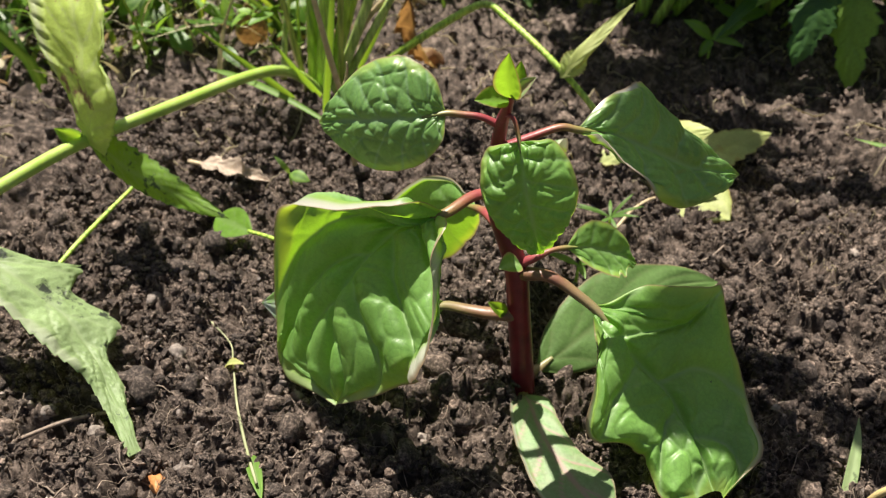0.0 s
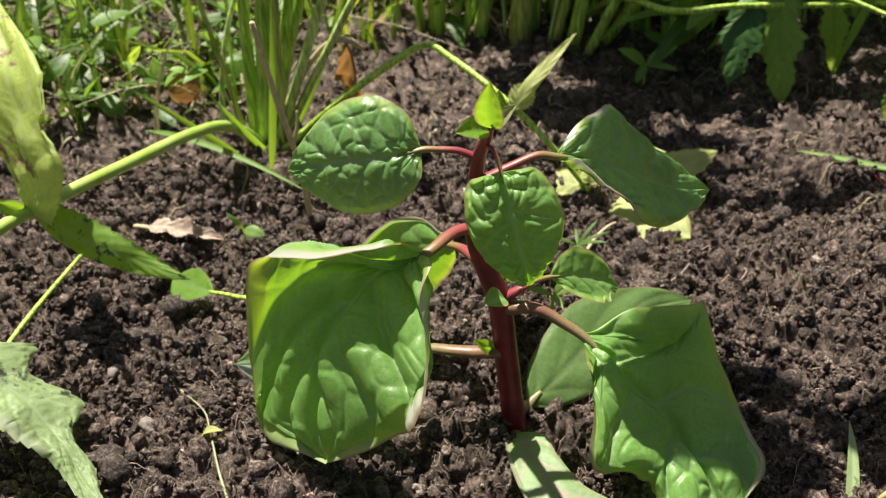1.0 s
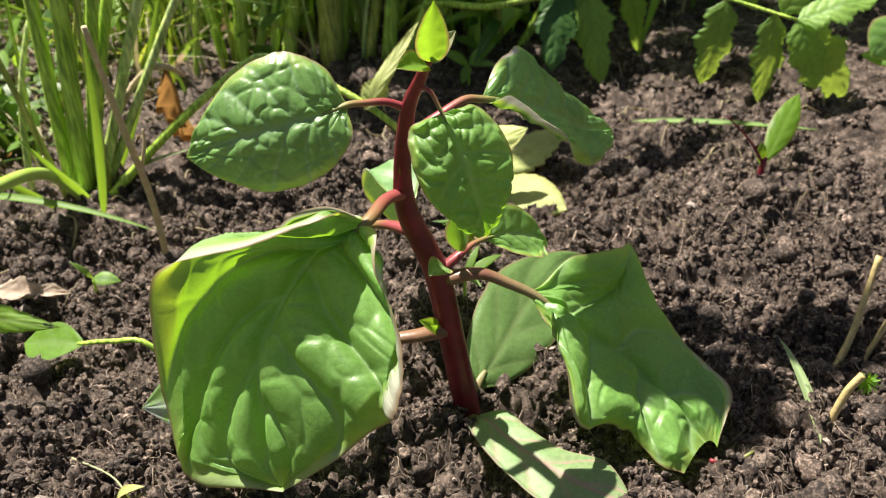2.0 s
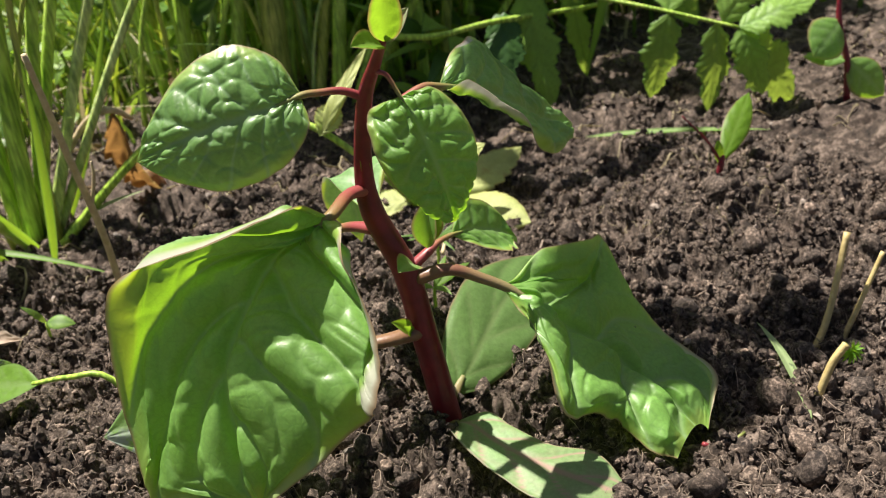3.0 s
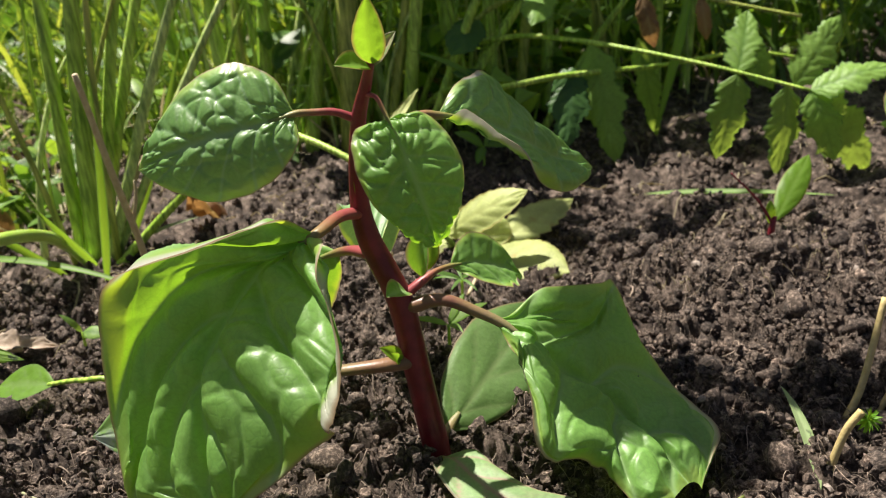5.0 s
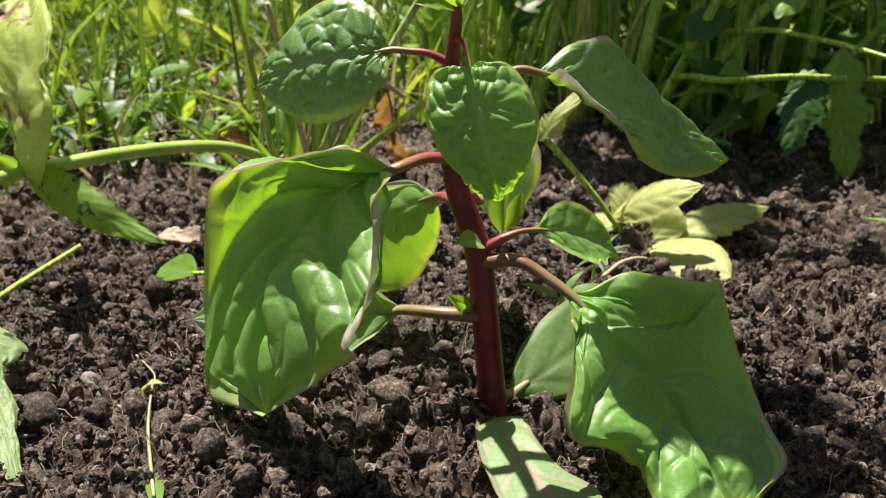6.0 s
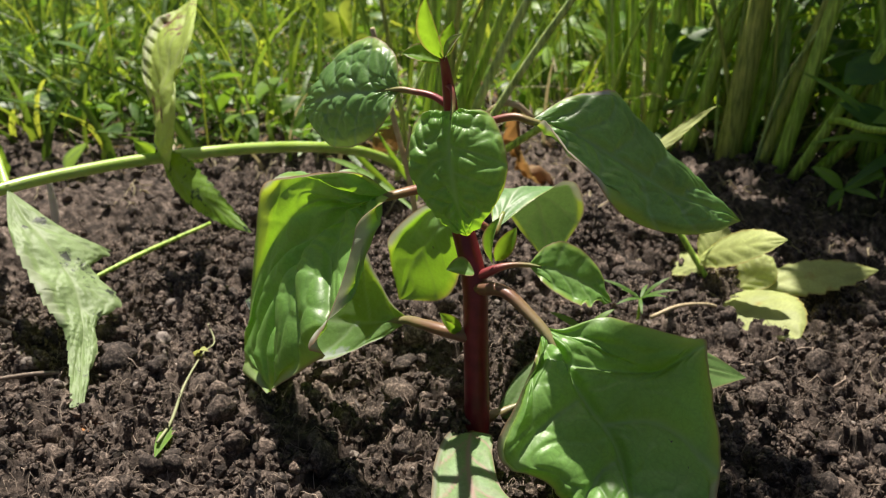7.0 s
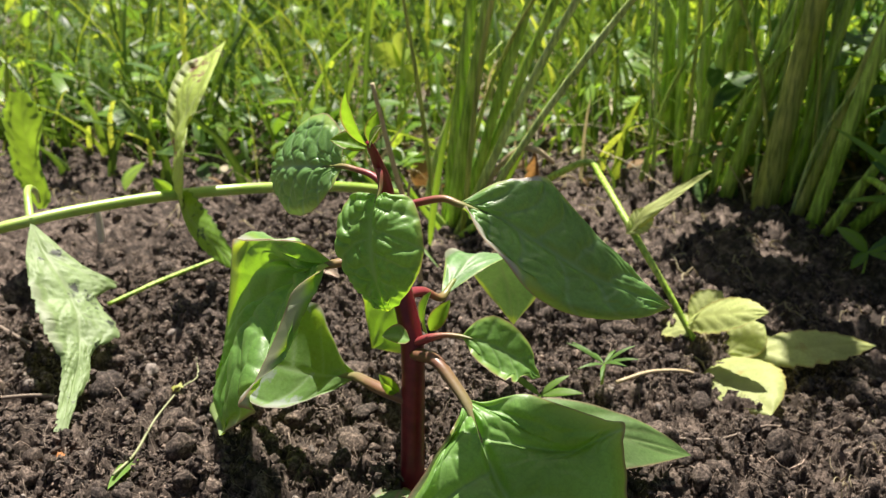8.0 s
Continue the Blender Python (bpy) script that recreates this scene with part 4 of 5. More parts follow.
for tip, w in (((-0.236, 0.570, 0.105), 0.026), ((-0.270, 0.575, 0.092), 0.022), ((-0.262, 0.612, 0.084), 0.024), ((-0.232, 0.590, 0.062), 0.018)):
    part("leaf", blade((-0.249, 0.586, 0.074), tip, w, (-0.1, -0.8, 0.5), 0.08, 0.15, 0.5, nu=24, nv=12, veins=4, lift=0.0005), WEED_BRIGHT, yw)

# ---- seedlings beside it ----
def red_seedling(base, stems, leaves, label):
    s = group_thing("spinach_seedling", base, label, "seedling", "red-stemmed seedlings")
    for path, r in stems:
        part("stem", tube(path, r, 8, 14), RED_STEM, s)
    for b, t, w, up, mat in leaves:
        part("leaf", blade(b, t, w, up, 0.05, -0.2, 0.5, nu=26, nv=18, veins=4, lift=0.0004), mat, s)
    return s


z = at_ground(0.212, 0.312)
red_seedling((0.212, 0.312, z), [([(0.212, 0.312, z - 0.004), (0.213, 0.312, z + 0.004), (0.215, 0.313, z + 0.010)], [0.0018, 0.0016, 0.0013]),
                                ([(0.214, 0.312, z + 0.006), (0.206, 0.314, z + 0.020), (0.194, 0.316, z + 0.034)], [0.0009, 0.0006, 0.0004])],
             [((0.215, 0.313, z + 0.007), (0.2475, 0.336, 0.0255), 0.0135, (-0.35, -0.75, 0.55), SPINACH_YOUNG), ((0.213, 0.313, z + 0.006), (0.213, 0.314, z + 0.018), 0.005, (-0.3, -0.9, 0.2), SPINACH_YOUNG)],
             "tiny red-based seedling with one upright green leaf")
z = at_ground(0.352, 0.378)
red_seedling((0.352, 0.378, z), [([(0.352, 0.378, z - 0.004), (0.352, 0.380, z + 0.02), (0.349, 0.386, z + 0.045), (0.352, 0.390, z + 0.065)], [0.0022, 0.002, 0.0018, 0.001])],
             [((0.350, 0.386, z + 0.045), (0.325, 0.378, z + 0.030), 0.027, (-0.2, -0.9, 0.3), SPINACH), ((0.352, 0.380, z + 0.022), (0.372, 0.370, z - 0.002), 0.024, (-0.2, -0.9, 0.3), SPINACH),
              ((0.352, 0.380, z + 0.022), (0.330, 0.392, z + 0.026), 0.013, (0.0, -0.6, 0.8), SPINACH), ((0.352, 0.389, z + 0.062), (0.350, 0.392, z + 0.085), 0.014, (-0.2, -0.9, 0.3), SPINACH)],
             "young red-stemmed seedling with rounded blue-green leaves")

# ---- a round leaf on a lying stalk ----
z = at_ground(-0.06, 0.246)
rw = group_thing("round_leaf_weed", (-0.06, 0.246, z), "small round green leaf on a thin lying stalk", "weed")
part("stalk", tube([(-0.060, 0.244, z - 0.003), (-0.072, 0.250, 0.022), (-0.085, 0.256, 0.024), (-0.098, 0.264, 0.021)], [0.0011, 0.001, 0.0008], 7, 16), STALK, rw)
part("leaf", blade((-0.095, 0.262, 0.0215), (-0.119, 0.279, 0.017), 0.0165, (0, -0.5, 0.9), 0.03, 0.1, 0.55, veins=3, lift=0.0003), WEED, rw)

# ---- sprouts ----
def sprout(x, y, leaves, label, stem=0.012, mat=WEED):
    z = at_ground(x, y)
    s = group_thing("sprout", (x, y, z), label, "weed", "small weed sprouts")
    part("stem", tube([(x, y, z - 0.003), (x + 0.001, y, z + stem)], [0.0008, 0.0006], 6, 6), STALK, s)
    for dx, dy, dz, w in leaves:
        part("leaf", blade((x + 0.001, y, z + stem), (x + dx, y + dy, z + stem + dz), w, (0, -0.5, 0.85), 0.12, -0.1, nu=14, nv=10, veins=3, lift=0.0002), mat, s)
    return s


sprout(0.127, 0.511, [(0.022, 0.004, 0.010, 0.009), (-0.018, 0.0, 0.012, 0.010), (0.020, -0.008, -0.002, 0.006), (-0.006, -0.006, -0.010, 0.007)], "small green weed sprout with oval leaves", 0.014)
sprout(-0.235, 0.560, [(0.022, 0.0, 0.014, 0.010), (-0.02, 0.0, 0.004, 0.009), (0.002, 0.0, 0.02, 0.009)], "small green weed sprout with pointed leaves", 0.018)
sprout(-0.215, 0.490, [(0.018, 0.0, 0.008, 0.007), (-0.02, 0.0, 0.006, 0.006)], "tiny green weed sprout", 0.008)
sprout(0.150, 0.560, [(0.02, 0.0, 0.004, 0.012), (-0.016, 0.0, 0.008, 0.010)], "small green weed sprout beside the stalks", 0.01)
sprout(0.045, 0.262, [(0.018, 0.004, 0.004, 0.004), (-0.014, 0.0, 0.006, 0.003), (0.004, -0.012, 0.002, 0.003), (0.010, 0.008, 0.008, 0.003)], "feathery green sprout in the soil", 0.012)
sprout(0.0585, 0.2935, [(0.016 * math.cos(a), 0.012 * math.sin(a), 0.003 + 0.005 * math.sin(2.3 * a), 0.0016) for a in (0.2, 0.8, 1.5, 2.2, 2.9, 3.5, 4.3, 5.0, 5.7)], "feathery green sprout beside a yellow leaf", 0.014, FERN)
sprout(-0.1, 0.33, [(0.012, -0.004, -0.002, 0.007), (-0.006, 0.0, 0.010, 0.003)], "tiny green sprout under the arching stalk", 0.01, FERN)

# ---- dry and lying things ----
z = at_ground(-0.070, 0.349)
tw = group_thing("dead_weed", (-0.070, 0.349, z), "dry brown plant stem standing in the soil", "stem")
part("shaft", tube([(-0.070, 0.349, z - 0.006), (-0.068, 0.339, 0.035), (-0.070, 0.326, 0.078), (-0.0715, 0.3145, 0.118)], [0.0016, 0.0015, 0.0014, 0.0011], 8, 24), TWIG, tw)
part("side_twig", tube([(-0.069, 0.334, 0.050), (-0.064, 0.331, 0.064), (-0.063, 0.330, 0.071)], [0.0009, 0.0007, 0.0004], 6, 8), TWIG, tw)

br = group_thing("withered_leaf", (-0.055, 0.470, 0.0), "curled orange-brown withered leaf on a bent stalk", "leaf")
part("stalk", tube([(-0.100, 0.445, -0.002), (-0.085, 0.448, 0.035), (-0.068, 0.450, 0.055), (-0.0555, 0.452, 0.057), (-0.047, 0.460, 0.048)], [0.0014, 0.0015, 0.0018, 0.002, 0.0012], 7, 20), TWIG, br)
part("blade", blade((-0.0555, 0.452, 0.057), (-0.040, 0.482, 0.000), 0.024, (-0.5, -0.8, 0.2), 0.16, 0.8, 0.5, nu=44, nv=26, veins=5, lift=0.001, wave=0.014, teeth=6, tooth=0.25, lobes=2, lobe=0.3, seed=61), BROWN, br)

z = at_ground(-0.173, 0.507)
single("withered_leaf", blade((-0.173, 0.507, z), (-0.178, 0.512, z + 0.03), 0.022, (0.2, -0.9, 0.1), 0.1, 0.3, nu=24, nv=14, wave=0.006, seed=62), BROWN, "pinkish brown crumpled dead leaf on the soil", "leaf", (-0.173, 0.507, z))
z = at_ground(-0.125, 0.335)
single("bark_scrap", blade((-0.150, 0.338, z + 0.004), (-0.108, 0.325, z + 0.003), 0.015, (0, -0.3, 0.9), 0.08, 0.3, nu=40, nv=16, wave=0.009, lobes=3, lobe=0.4, teeth=7, tooth=0.2, seed=63), WOODCHIP, "pale dry scrap of bark on the soil", "scrap", (-0.125, 0.335, z))


def lying(name, points, radii, mat, label, category, lift=0.0012, **more):
    pts = [(x, y, at_ground(x, y) + lift + dz) for x, y, dz in points]
    return single(name, tube(pts, radii, 6, 24, **more), mat, label, category, pts[0])


lying("straw", [(0.1365, 0.1585, -0.002), (0.1410, 0.1582, 0.012), (0.1455, 0.1576, 0.022)], [0.0014, 0.0013, 0.0013], STRAW_STEM, "short pale straw sticking out of the soil", "straw")
lying("straw", [(0.170, 0.196, -0.002), (0.179, 0.200, 0.014), (0.190, 0.206, 0.034)], [0.0016, 0.0014, 0.0013], STRAW_STEM, "pale straw leaning out of the soil", "straw")
lying("straw", [(0.181, 0.196, -0.002), (0.190, 0.198, 0.010), (0.202, 0.200, 0.024)], [0.0012, 0.0010, 0.0009], STRAW_STEM, "thin pale straw leaning out of the soil", "straw")
lying("wood_sliver", [(-0.0455, 0.166, 0.001), (-0.0435, 0.172, 0.002), (-0.0405, 0.178, 0.001)], [0.0012, 0.0015, 0.001], WOODCHIP, "short brown sliver of wood", "wood")
lying("dry_twig", [(-0.155, 0.150, 0), (-0.135, 0.163, 0.003), (-0.112, 0.172, 0.001)], [0.0008, 0.0008, 0.0005], ROOT, "thin pale dry twig lying on the soil", "twig")
lying("dry_twig", [(-0.25, 0.20, 0), (-0.20, 0.190, 0.003), (-0.165, 0.187, 0.001)], [0.0010, 0.0009, 0.0006], ROOT, "long thin dry twig lying on the soil", "twig")
lying("dry_twig", [(-0.160, 0.346, 0.002), (-0.140, 0.338, 0.004), (-0.125, 0.332, 0.003)], [0.0012, 0.0014, 0.001], TWIG, "dry brown twig beside a bark scrap", "twig")
lying("dry_twig", [(0.095, 0.285, 0.001), (0.108, 0.300, 0.006), (0.122, 0.318, 0.004), (0.135, 0.330, 0.002)], [0.0006, 0.0005, 0.0005], ROOT, "thin pale twig beside a yellowed leaf", "twig")
lying("grass_straw", [(-0.1000, 0.216, 0.004), (-0.089, 0.206, 0.003), (-0.0825, 0.192, 0.003), (-0.0745, 0.172, 0.002), (-0.066, 0.155, 0.003), (-0.057, 0.139, 0.003)], [0.0004, 0.0003, 0.0004, 0.0006, 0.0005], WILTED,
      "wilted pale green grass stem lying on the soil", "grass")
single("grass_scrap", blade((-0.066, 0.156, at_ground(-0.066, 0.156) + 0.003), (-0.054, 0.134, at_ground(-0.054, 0.134) + 0.003), 0.005, (0.2, -0.2, 0.9), 0.05, 0.2, nu=14, nv=8), WEED, "wilted green end of a grass blade", "grass")
single("grass_scrap", blade((-0.086, 0.192, at_ground(-0.086, 0.192) + 0.003), (-0.076, 0.188, at_ground(-0.076, 0.188) + 0.006), 0.004, (0.2, -0.2, 0.9), 0.2, 0.2, nu=10, nv=6), YELLOW, "yellow scrap of leaf on a grass stem", "grass")
lying("grass_straw", [(-0.182, 0.232, 0.010), (-0.177, 0.262, 0.012), (-0.168, 0.302, 0.008)], [0.0011, 0.0013, 0.001], STALK, "thin green stem lying under the arching stalk", "grass")
single("fallen_grass", blade((0.1985, 0.422, at_ground(0.1985, 0.422) + 0.005), (0.275, 0.350, at_ground(0.275, 0.350) + 0.009), 0.0042, (0.1, -0.5, 0.85), 0.02, 0.3, 0.4, nu=30, nv=6, veins=2, lift=0.0), WEED,
       "long green grass blade lying on the soil", "grass", (0.1985, 0.422, at_ground(0.1985, 0.422)))
single("grass_scrap", blade((0.131, 0.154, at_ground(0.131, 0.154) + 0.001), (0.150, 0.205, at_ground(0.150, 0.205) + 0.010), 0.005, (0.2, -0.5, 0.8), 0.05, 0.2, nu=18, nv=6), WEED_PALE, "dry pale green grass blade", "grass")
single("root_tip", tube([(0.092, 0.156, at_ground(0.092, 0.156) + 0.002), (0.1, 0.157, at_ground(0.1, 0.157) + 0.003), (0.108, 0.157, at_ground(0.108, 0.157) + 0.001)], [0.0008, 0.0008, 0.0005], 6, 8), RED_PETIOLE, "pinkish root tip on the soil", "root")


# moss on the end of a straw
mx, my = 0.1475, 0.1575
moss = np.random.RandomState(64)
mz = at_ground(mx, my) + 0.021
single("moss_tuft", joined([blade((mx, my, mz), np.array((mx, my, mz)) + 0.0042 * d / np.linalg.norm(d), 0.0009, (0.3, -0.5, 0.8), 0.1, 0.2, nu=5, nv=4, veins=2, lift=0.0) for d in moss.normal(0, 1, (46, 3)) + (0, 0, 0.3)]),
       WEED, "tuft of yellow-green moss on the end of a straw", "moss", (mx, my, mz))
z = at_ground(-0.288, 0.306)
single("root_stub", tube([(-0.288, 0.306, z - 0.004), (-0.287, 0.306, z + 0.012), (-0.286, 0.305, z + 0.026)], [0.0024, 0.0022, 0.0014], 8, 12), ROOT_WHITE, "bleached white root stub standing in the soil", "root", (-0.288, 0.306, z))
lying("dry_twig", [(0.063, 0.300, 0.006), (0.072, 0.318, 0.004), (0.083, 0.338, 0.002), (0.090, 0.352, 0.002)], [0.0009, 0.0008, 0.0006], TWIG, "thin brown twig reaching to a yellow leaf", "twig")


# ---- pebbles and grit ----
def lump(x, y, r, sink, seed, flatten=0.7, bits=12, rings=8, rough=0.42):
    """A worn, uneven stone."""
    rng = np.random.RandomState(seed)
    k = rng.uniform(-1, 1, (5, 3))
    verts, faces = [], []
    for i in range(rings + 1):
        th = math.pi * i / rings
        for j in range(bits):
            a = 2 * math.pi * j / bits
            d = np.array((math.sin(th) * math.cos(a), math.sin(th) * math.sin(a), math.cos(th)))
            q = r * (1 + rough * sum(math.sin(2.3 * (d @ w) * (n + 1) + n) for n, w in enumerate(k)) / 2.5)
            verts.append(d * q * (1.15, 0.95, flatten))
    for i in range(rings):
        for j in range(bits):
            a, b = i * bits + j, i * bits + (j + 1) % bits
            faces.append((a, a + bits, b + bits, b))
    rot = np.array(Euler((0, 0, seed * 1.7)).to_matrix())
    return (np.array(verts) @ rot.T) + (x, y, at_ground(x, y) + r * flatten * (1 - sink)), faces, None


single("pebble", lump(-0.0962, 0.1440, 0.0030, 0.3, 3), ORANGE, "small orange stone on the soil", "pebble", group="pebbles")
SPOTS = [(-0.106, 0.197, 0.0028), (-0.131, 0.229, 0.0030), (-0.064, 0.190, 0.0027), (-0.112, 0.181, 0.0022), (-0.0575, 0.187, 0.0022), (-0.098, 0.172, 0.0024), (-0.120, 0.204, 0.0022), (-0.146, 0.240, 0.0030),
         (-0.145, 0.165, 0.0030), (-0.085, 0.160, 0.0022), (-0.125, 0.160, 0.0026), (0.145, 0.185, 0.0026), (0.108, 0.205, 0.0026), (0.150, 0.170, 0.0030), (-0.077, 0.206, 0.002), (-0.088, 0.150, 0.003)]
for n, (x, y, r) in enumerate(SPOTS):
    single("pebble", lump(x, y, r, 0.45, 20 + n), GRIT, "small grey-beige stone half sunk in the soil", "pebble", group="pebbles")


def grains(x, y, z, r, seed, name, mat, label, fine=False):
    """Rounded, uneven little lumps, joined."""
    rng = np.random.RandomState(seed)
    count = len(x)
    g = (1 + 5 ** 0.5) / 2
    ico = np.array([(-1, g, 0), (1, g, 0), (-1, -g, 0), (1, -g, 0), (0, -1, g), (0, 1, g), (0, -1, -g), (0, 1, -g), (g, 0, -1), (g, 0, 1), (-g, 0, -1), (-g, 0, 1)]) / 1.9
    tri = np.array([(0, 11, 5), (0, 5, 1), (0, 1, 7), (0, 7, 10), (0, 10, 11), (1, 5, 9), (5, 11, 4), (11, 10, 2), (10, 7, 6), (7, 1, 8), (3, 9, 4), (3, 4, 2), (3, 2, 6), (3, 6, 8), (3, 8, 9), (4, 9, 5), (2, 4, 11), (6, 2, 10), (8, 6, 7), (9, 8, 1)])
    if fine:
        edge = {}
        pts, out = [v / np.linalg.norm(v) for v in ico], []
        for a, b, c in tri:
            m = []
            for p, q in ((a, b), (b, c), (c, a)):
                k = (min(p, q), max(p, q))
                if k not in edge:
                    edge[k] = len(pts)
                    pts.append((pts[p] + pts[q]) / np.linalg.norm(pts[p] + pts[q]))
                m.append(edge[k])
            out += [(a, m[0], m[2]), (b, m[1], m[0]), (c, m[2], m[1]), tuple(m)]
        ico, tri = np.array(pts), np.array(out)
    corners = len(ico)
    swell = sum(np.sin(np.einsum("cij,kj->cik", rng.normal(0, 1.9, (count, 1, 3)), ico)[:, 0] + rng.uniform(0, 6.28, (count, 1))) for _ in range(3))[..., None] / 3
    v = ico[None] * (1 + 0.40 * swell + (0.20 if fine else 0.34) * rng.uniform(-1, 1, (count, corners, 1))) + (0.0 if fine else 0.16) * rng.uniform(-1, 1, (count, corners, 3))
    v = v * r[:, None, None] * rng.uniform(0.6, 1.35, (count, 1, 3))
    v = v + np.stack([x, y, z], 1)[:, None]
    f = (tri[None] + corners * np.arange(count)[:, None, None]).reshape(-1, 3)
    me = bpy.data.meshes.new(name)
    me.from_pydata(v.reshape(-1, 3).tolist(), [], f.tolist())
    me.materials.append(mat)
    if fine:
        me.shade_smooth()
    tagged(new(name, me), label, "soil", kind="stuff")


def scatter(count, seed, box, sizes, mat, name, label, sink, fine=False):
    """Loose grains strewn over the soil."""
    rng = np.random.RandomState(seed)
    x, y = rng.uniform(box[0], box[1], count), rng.uniform(box[2], box[3], count)
    r = sizes[0] + (sizes[1] - sizes[0]) * rng.rand(count) ** 3
    grains(x, y, soil_height(x, y) + r * (1 - sink), r, seed + 50, name, mat, label, fine)


def crumble(clods, each, seed, box, spread, sizes, mat, name, label):
    """Clods that have fallen apart into crumbs."""
    rng = np.random.RandomState(seed)
    cx, cy = rng.uniform(box[0], box[1], clods), rng.uniform(box[2], box[3], clods)
    size = spread[0] + (spread[1] - spread[0]) * rng.rand(clods) ** 2
    a, d = rng.uniform(0, 6.283, (clods, each)), np.sqrt(rng.rand(clods, each))
    x, y = (cx[:, None] + np.cos(a) * d * size[:, None]).ravel(), (cy[:, None] + np.sin(a) * d * size[:, None]).ravel()
    r = (sizes[0] + (sizes[1] - sizes[0]) * rng.rand(clods * each) ** 2.5)
    dome = (0.75 * size[:, None] * (1 - d * d) * rng.uniform(0.2, 1.0, (clods, each))).ravel()
    grains(x, y, soil_height(x, y) + dome + r * 0.4, r, seed + 50, name, mat, label)


scatter(26000, 1, (-0.22, 0.28, 0.10, 0.40), (0.0003, 0.0019), CRUMB, "soil_crumbs", "loose dark brown crumbs of soil", 0.4)
scatter(1500, 11, (-0.22, 0.28, 0.10, 0.42), (0.0012, 0.0052), CRUMB, "soil_clods", "rounded dark brown clods of soil", 0.55, True)
crumble(1750, 16, 6, (-0.22, 0.28, 0.10, 0.40), (0.0015, 0.0050), (0.0004, 0.0018), CRUMB, "soil_crumbs", "crumbling dark brown clods of soil")
crumble(300, 54, 7, (-0.22, 0.28, 0.11, 0.40), (0.004, 0.010), (0.0005, 0.0022), CRUMB, "soil_crumbs", "larger loose clods of dark soil")
scatter(9000, 2, (-0.6, 0.7, 0.38, 1.0), (0.0006, 0.003), CRUMB, "soil_crumbs", "loose dark brown crumbs of soil further off", 0.45)
scatter(6000, 4, (-1.1, -0.2, 0.10, 0.9), (0.0008, 0.004), CRUMB, "soil_crumbs", "loose dark brown crumbs beside the grass", 0.45)
crumble(700, 14, 8, (-0.50, 0.50, 0.36, 0.62), (0.003, 0.008), (0.0007, 0.0026), CRUMB, "soil_crumbs", "crumbling dark clods at the back of the bed")
scatter(1500, 3, (-0.26, 0.32, 0.10, 0.46), (0.0003, 0.0018), GRIT, "grit", "scattered pale grit in the soil", 0.45)


def fibres(count, seed, box, lengths, thick, mat, name, label):
    """Curling threads over the soil, joined."""
    rng = np.random.RandomState(seed)
    x, y, a = rng.uniform(box[0], box[1], count), rng.uniform(box[2], box[3], count), rng.uniform(0, 6.28, count)
    long = lengths[0] + (lengths[1] - lengths[0]) * rng.rand(count) ** 2
    bend, turn = rng.uniform(-0.45, 0.45, count), rng.uniform(-0.12, 0.12, count)
    n, sides = 9, 3
    high = rng.uniform(0.0003, 0.0035, count)
    path = np.zeros((count, n, 3))
    px, py = x.copy(), y.copy()
    for k in range(n):
        path[:, k] = np.stack([px, py, soil_height(px, py) + high * np.sin(math.pi * k / (n - 1)) + 0.0003], 1)
        a = a + bend + turn * k + rng.uniform(-0.25, 0.25, count)
        px, py = px + np.cos(a) * long / n, py + np.sin(a) * long / n
    d = np.gradient(path, axis=1)
    d /= np.linalg.norm(d, axis=2, keepdims=True) + 1e-9
    s = np.cross(d, (0.1, 0.2, 0.97))
    s /= np.linalg.norm(s, axis=2, keepdims=True) + 1e-9
    w = np.cross(s, d)
    r = rng.uniform(thick[0], thick[1], (count, 1, 1)) * np.linspace(1.0, 0.5, n)[None, :, None]
    ring = np.stack([path + r * (math.cos(q) * s + math.sin(q) * w) for q in (0.5, 2.6, 4.7)], 2)
    f = np.array([(k * sides + j, k * sides + (j + 1) % sides, (k + 1) * sides + (j + 1) % sides, (k + 1) * sides + j) for k in range(n - 1) for j in range(sides)])
    f = (f[None] + n * sides * np.arange(count)[:, None, None]).reshape(-1, 4)
    tagged(new(name, mesh_of(name, ring.reshape(-1, 3).tolist(), f.tolist(), mat)), label, "roots", kind="stuff")


fibres(6500, 5, (-0.22, 0.28, 0.10, 0.40), (0.003, 0.024), (0.00008, 0.00020), ROOT, "root_fibres", "fine pale root fibres in the soil")
fibres(260, 15, (-0.24, 0.30, 0.11, 0.50), (0.012, 0.05), (0.0002, 0.0004), ROOT, "dry_rootlets", "thin dry rootlets strewn over the soil")
fibres(90, 17, (0.15, 0.25, 0.27, 0.35), (0.006, 0.020), (0.00012, 0.0003), STRAW, "dry_litter", "dry straw litter on the soil crust")
fibres(650, 16, (-0.5, 0.5, 0.34, 0.66), (0.010, 0.05), (0.0003, 0.0008), STRAW, "dry_litter", "dry grass litter at the back of the bed")


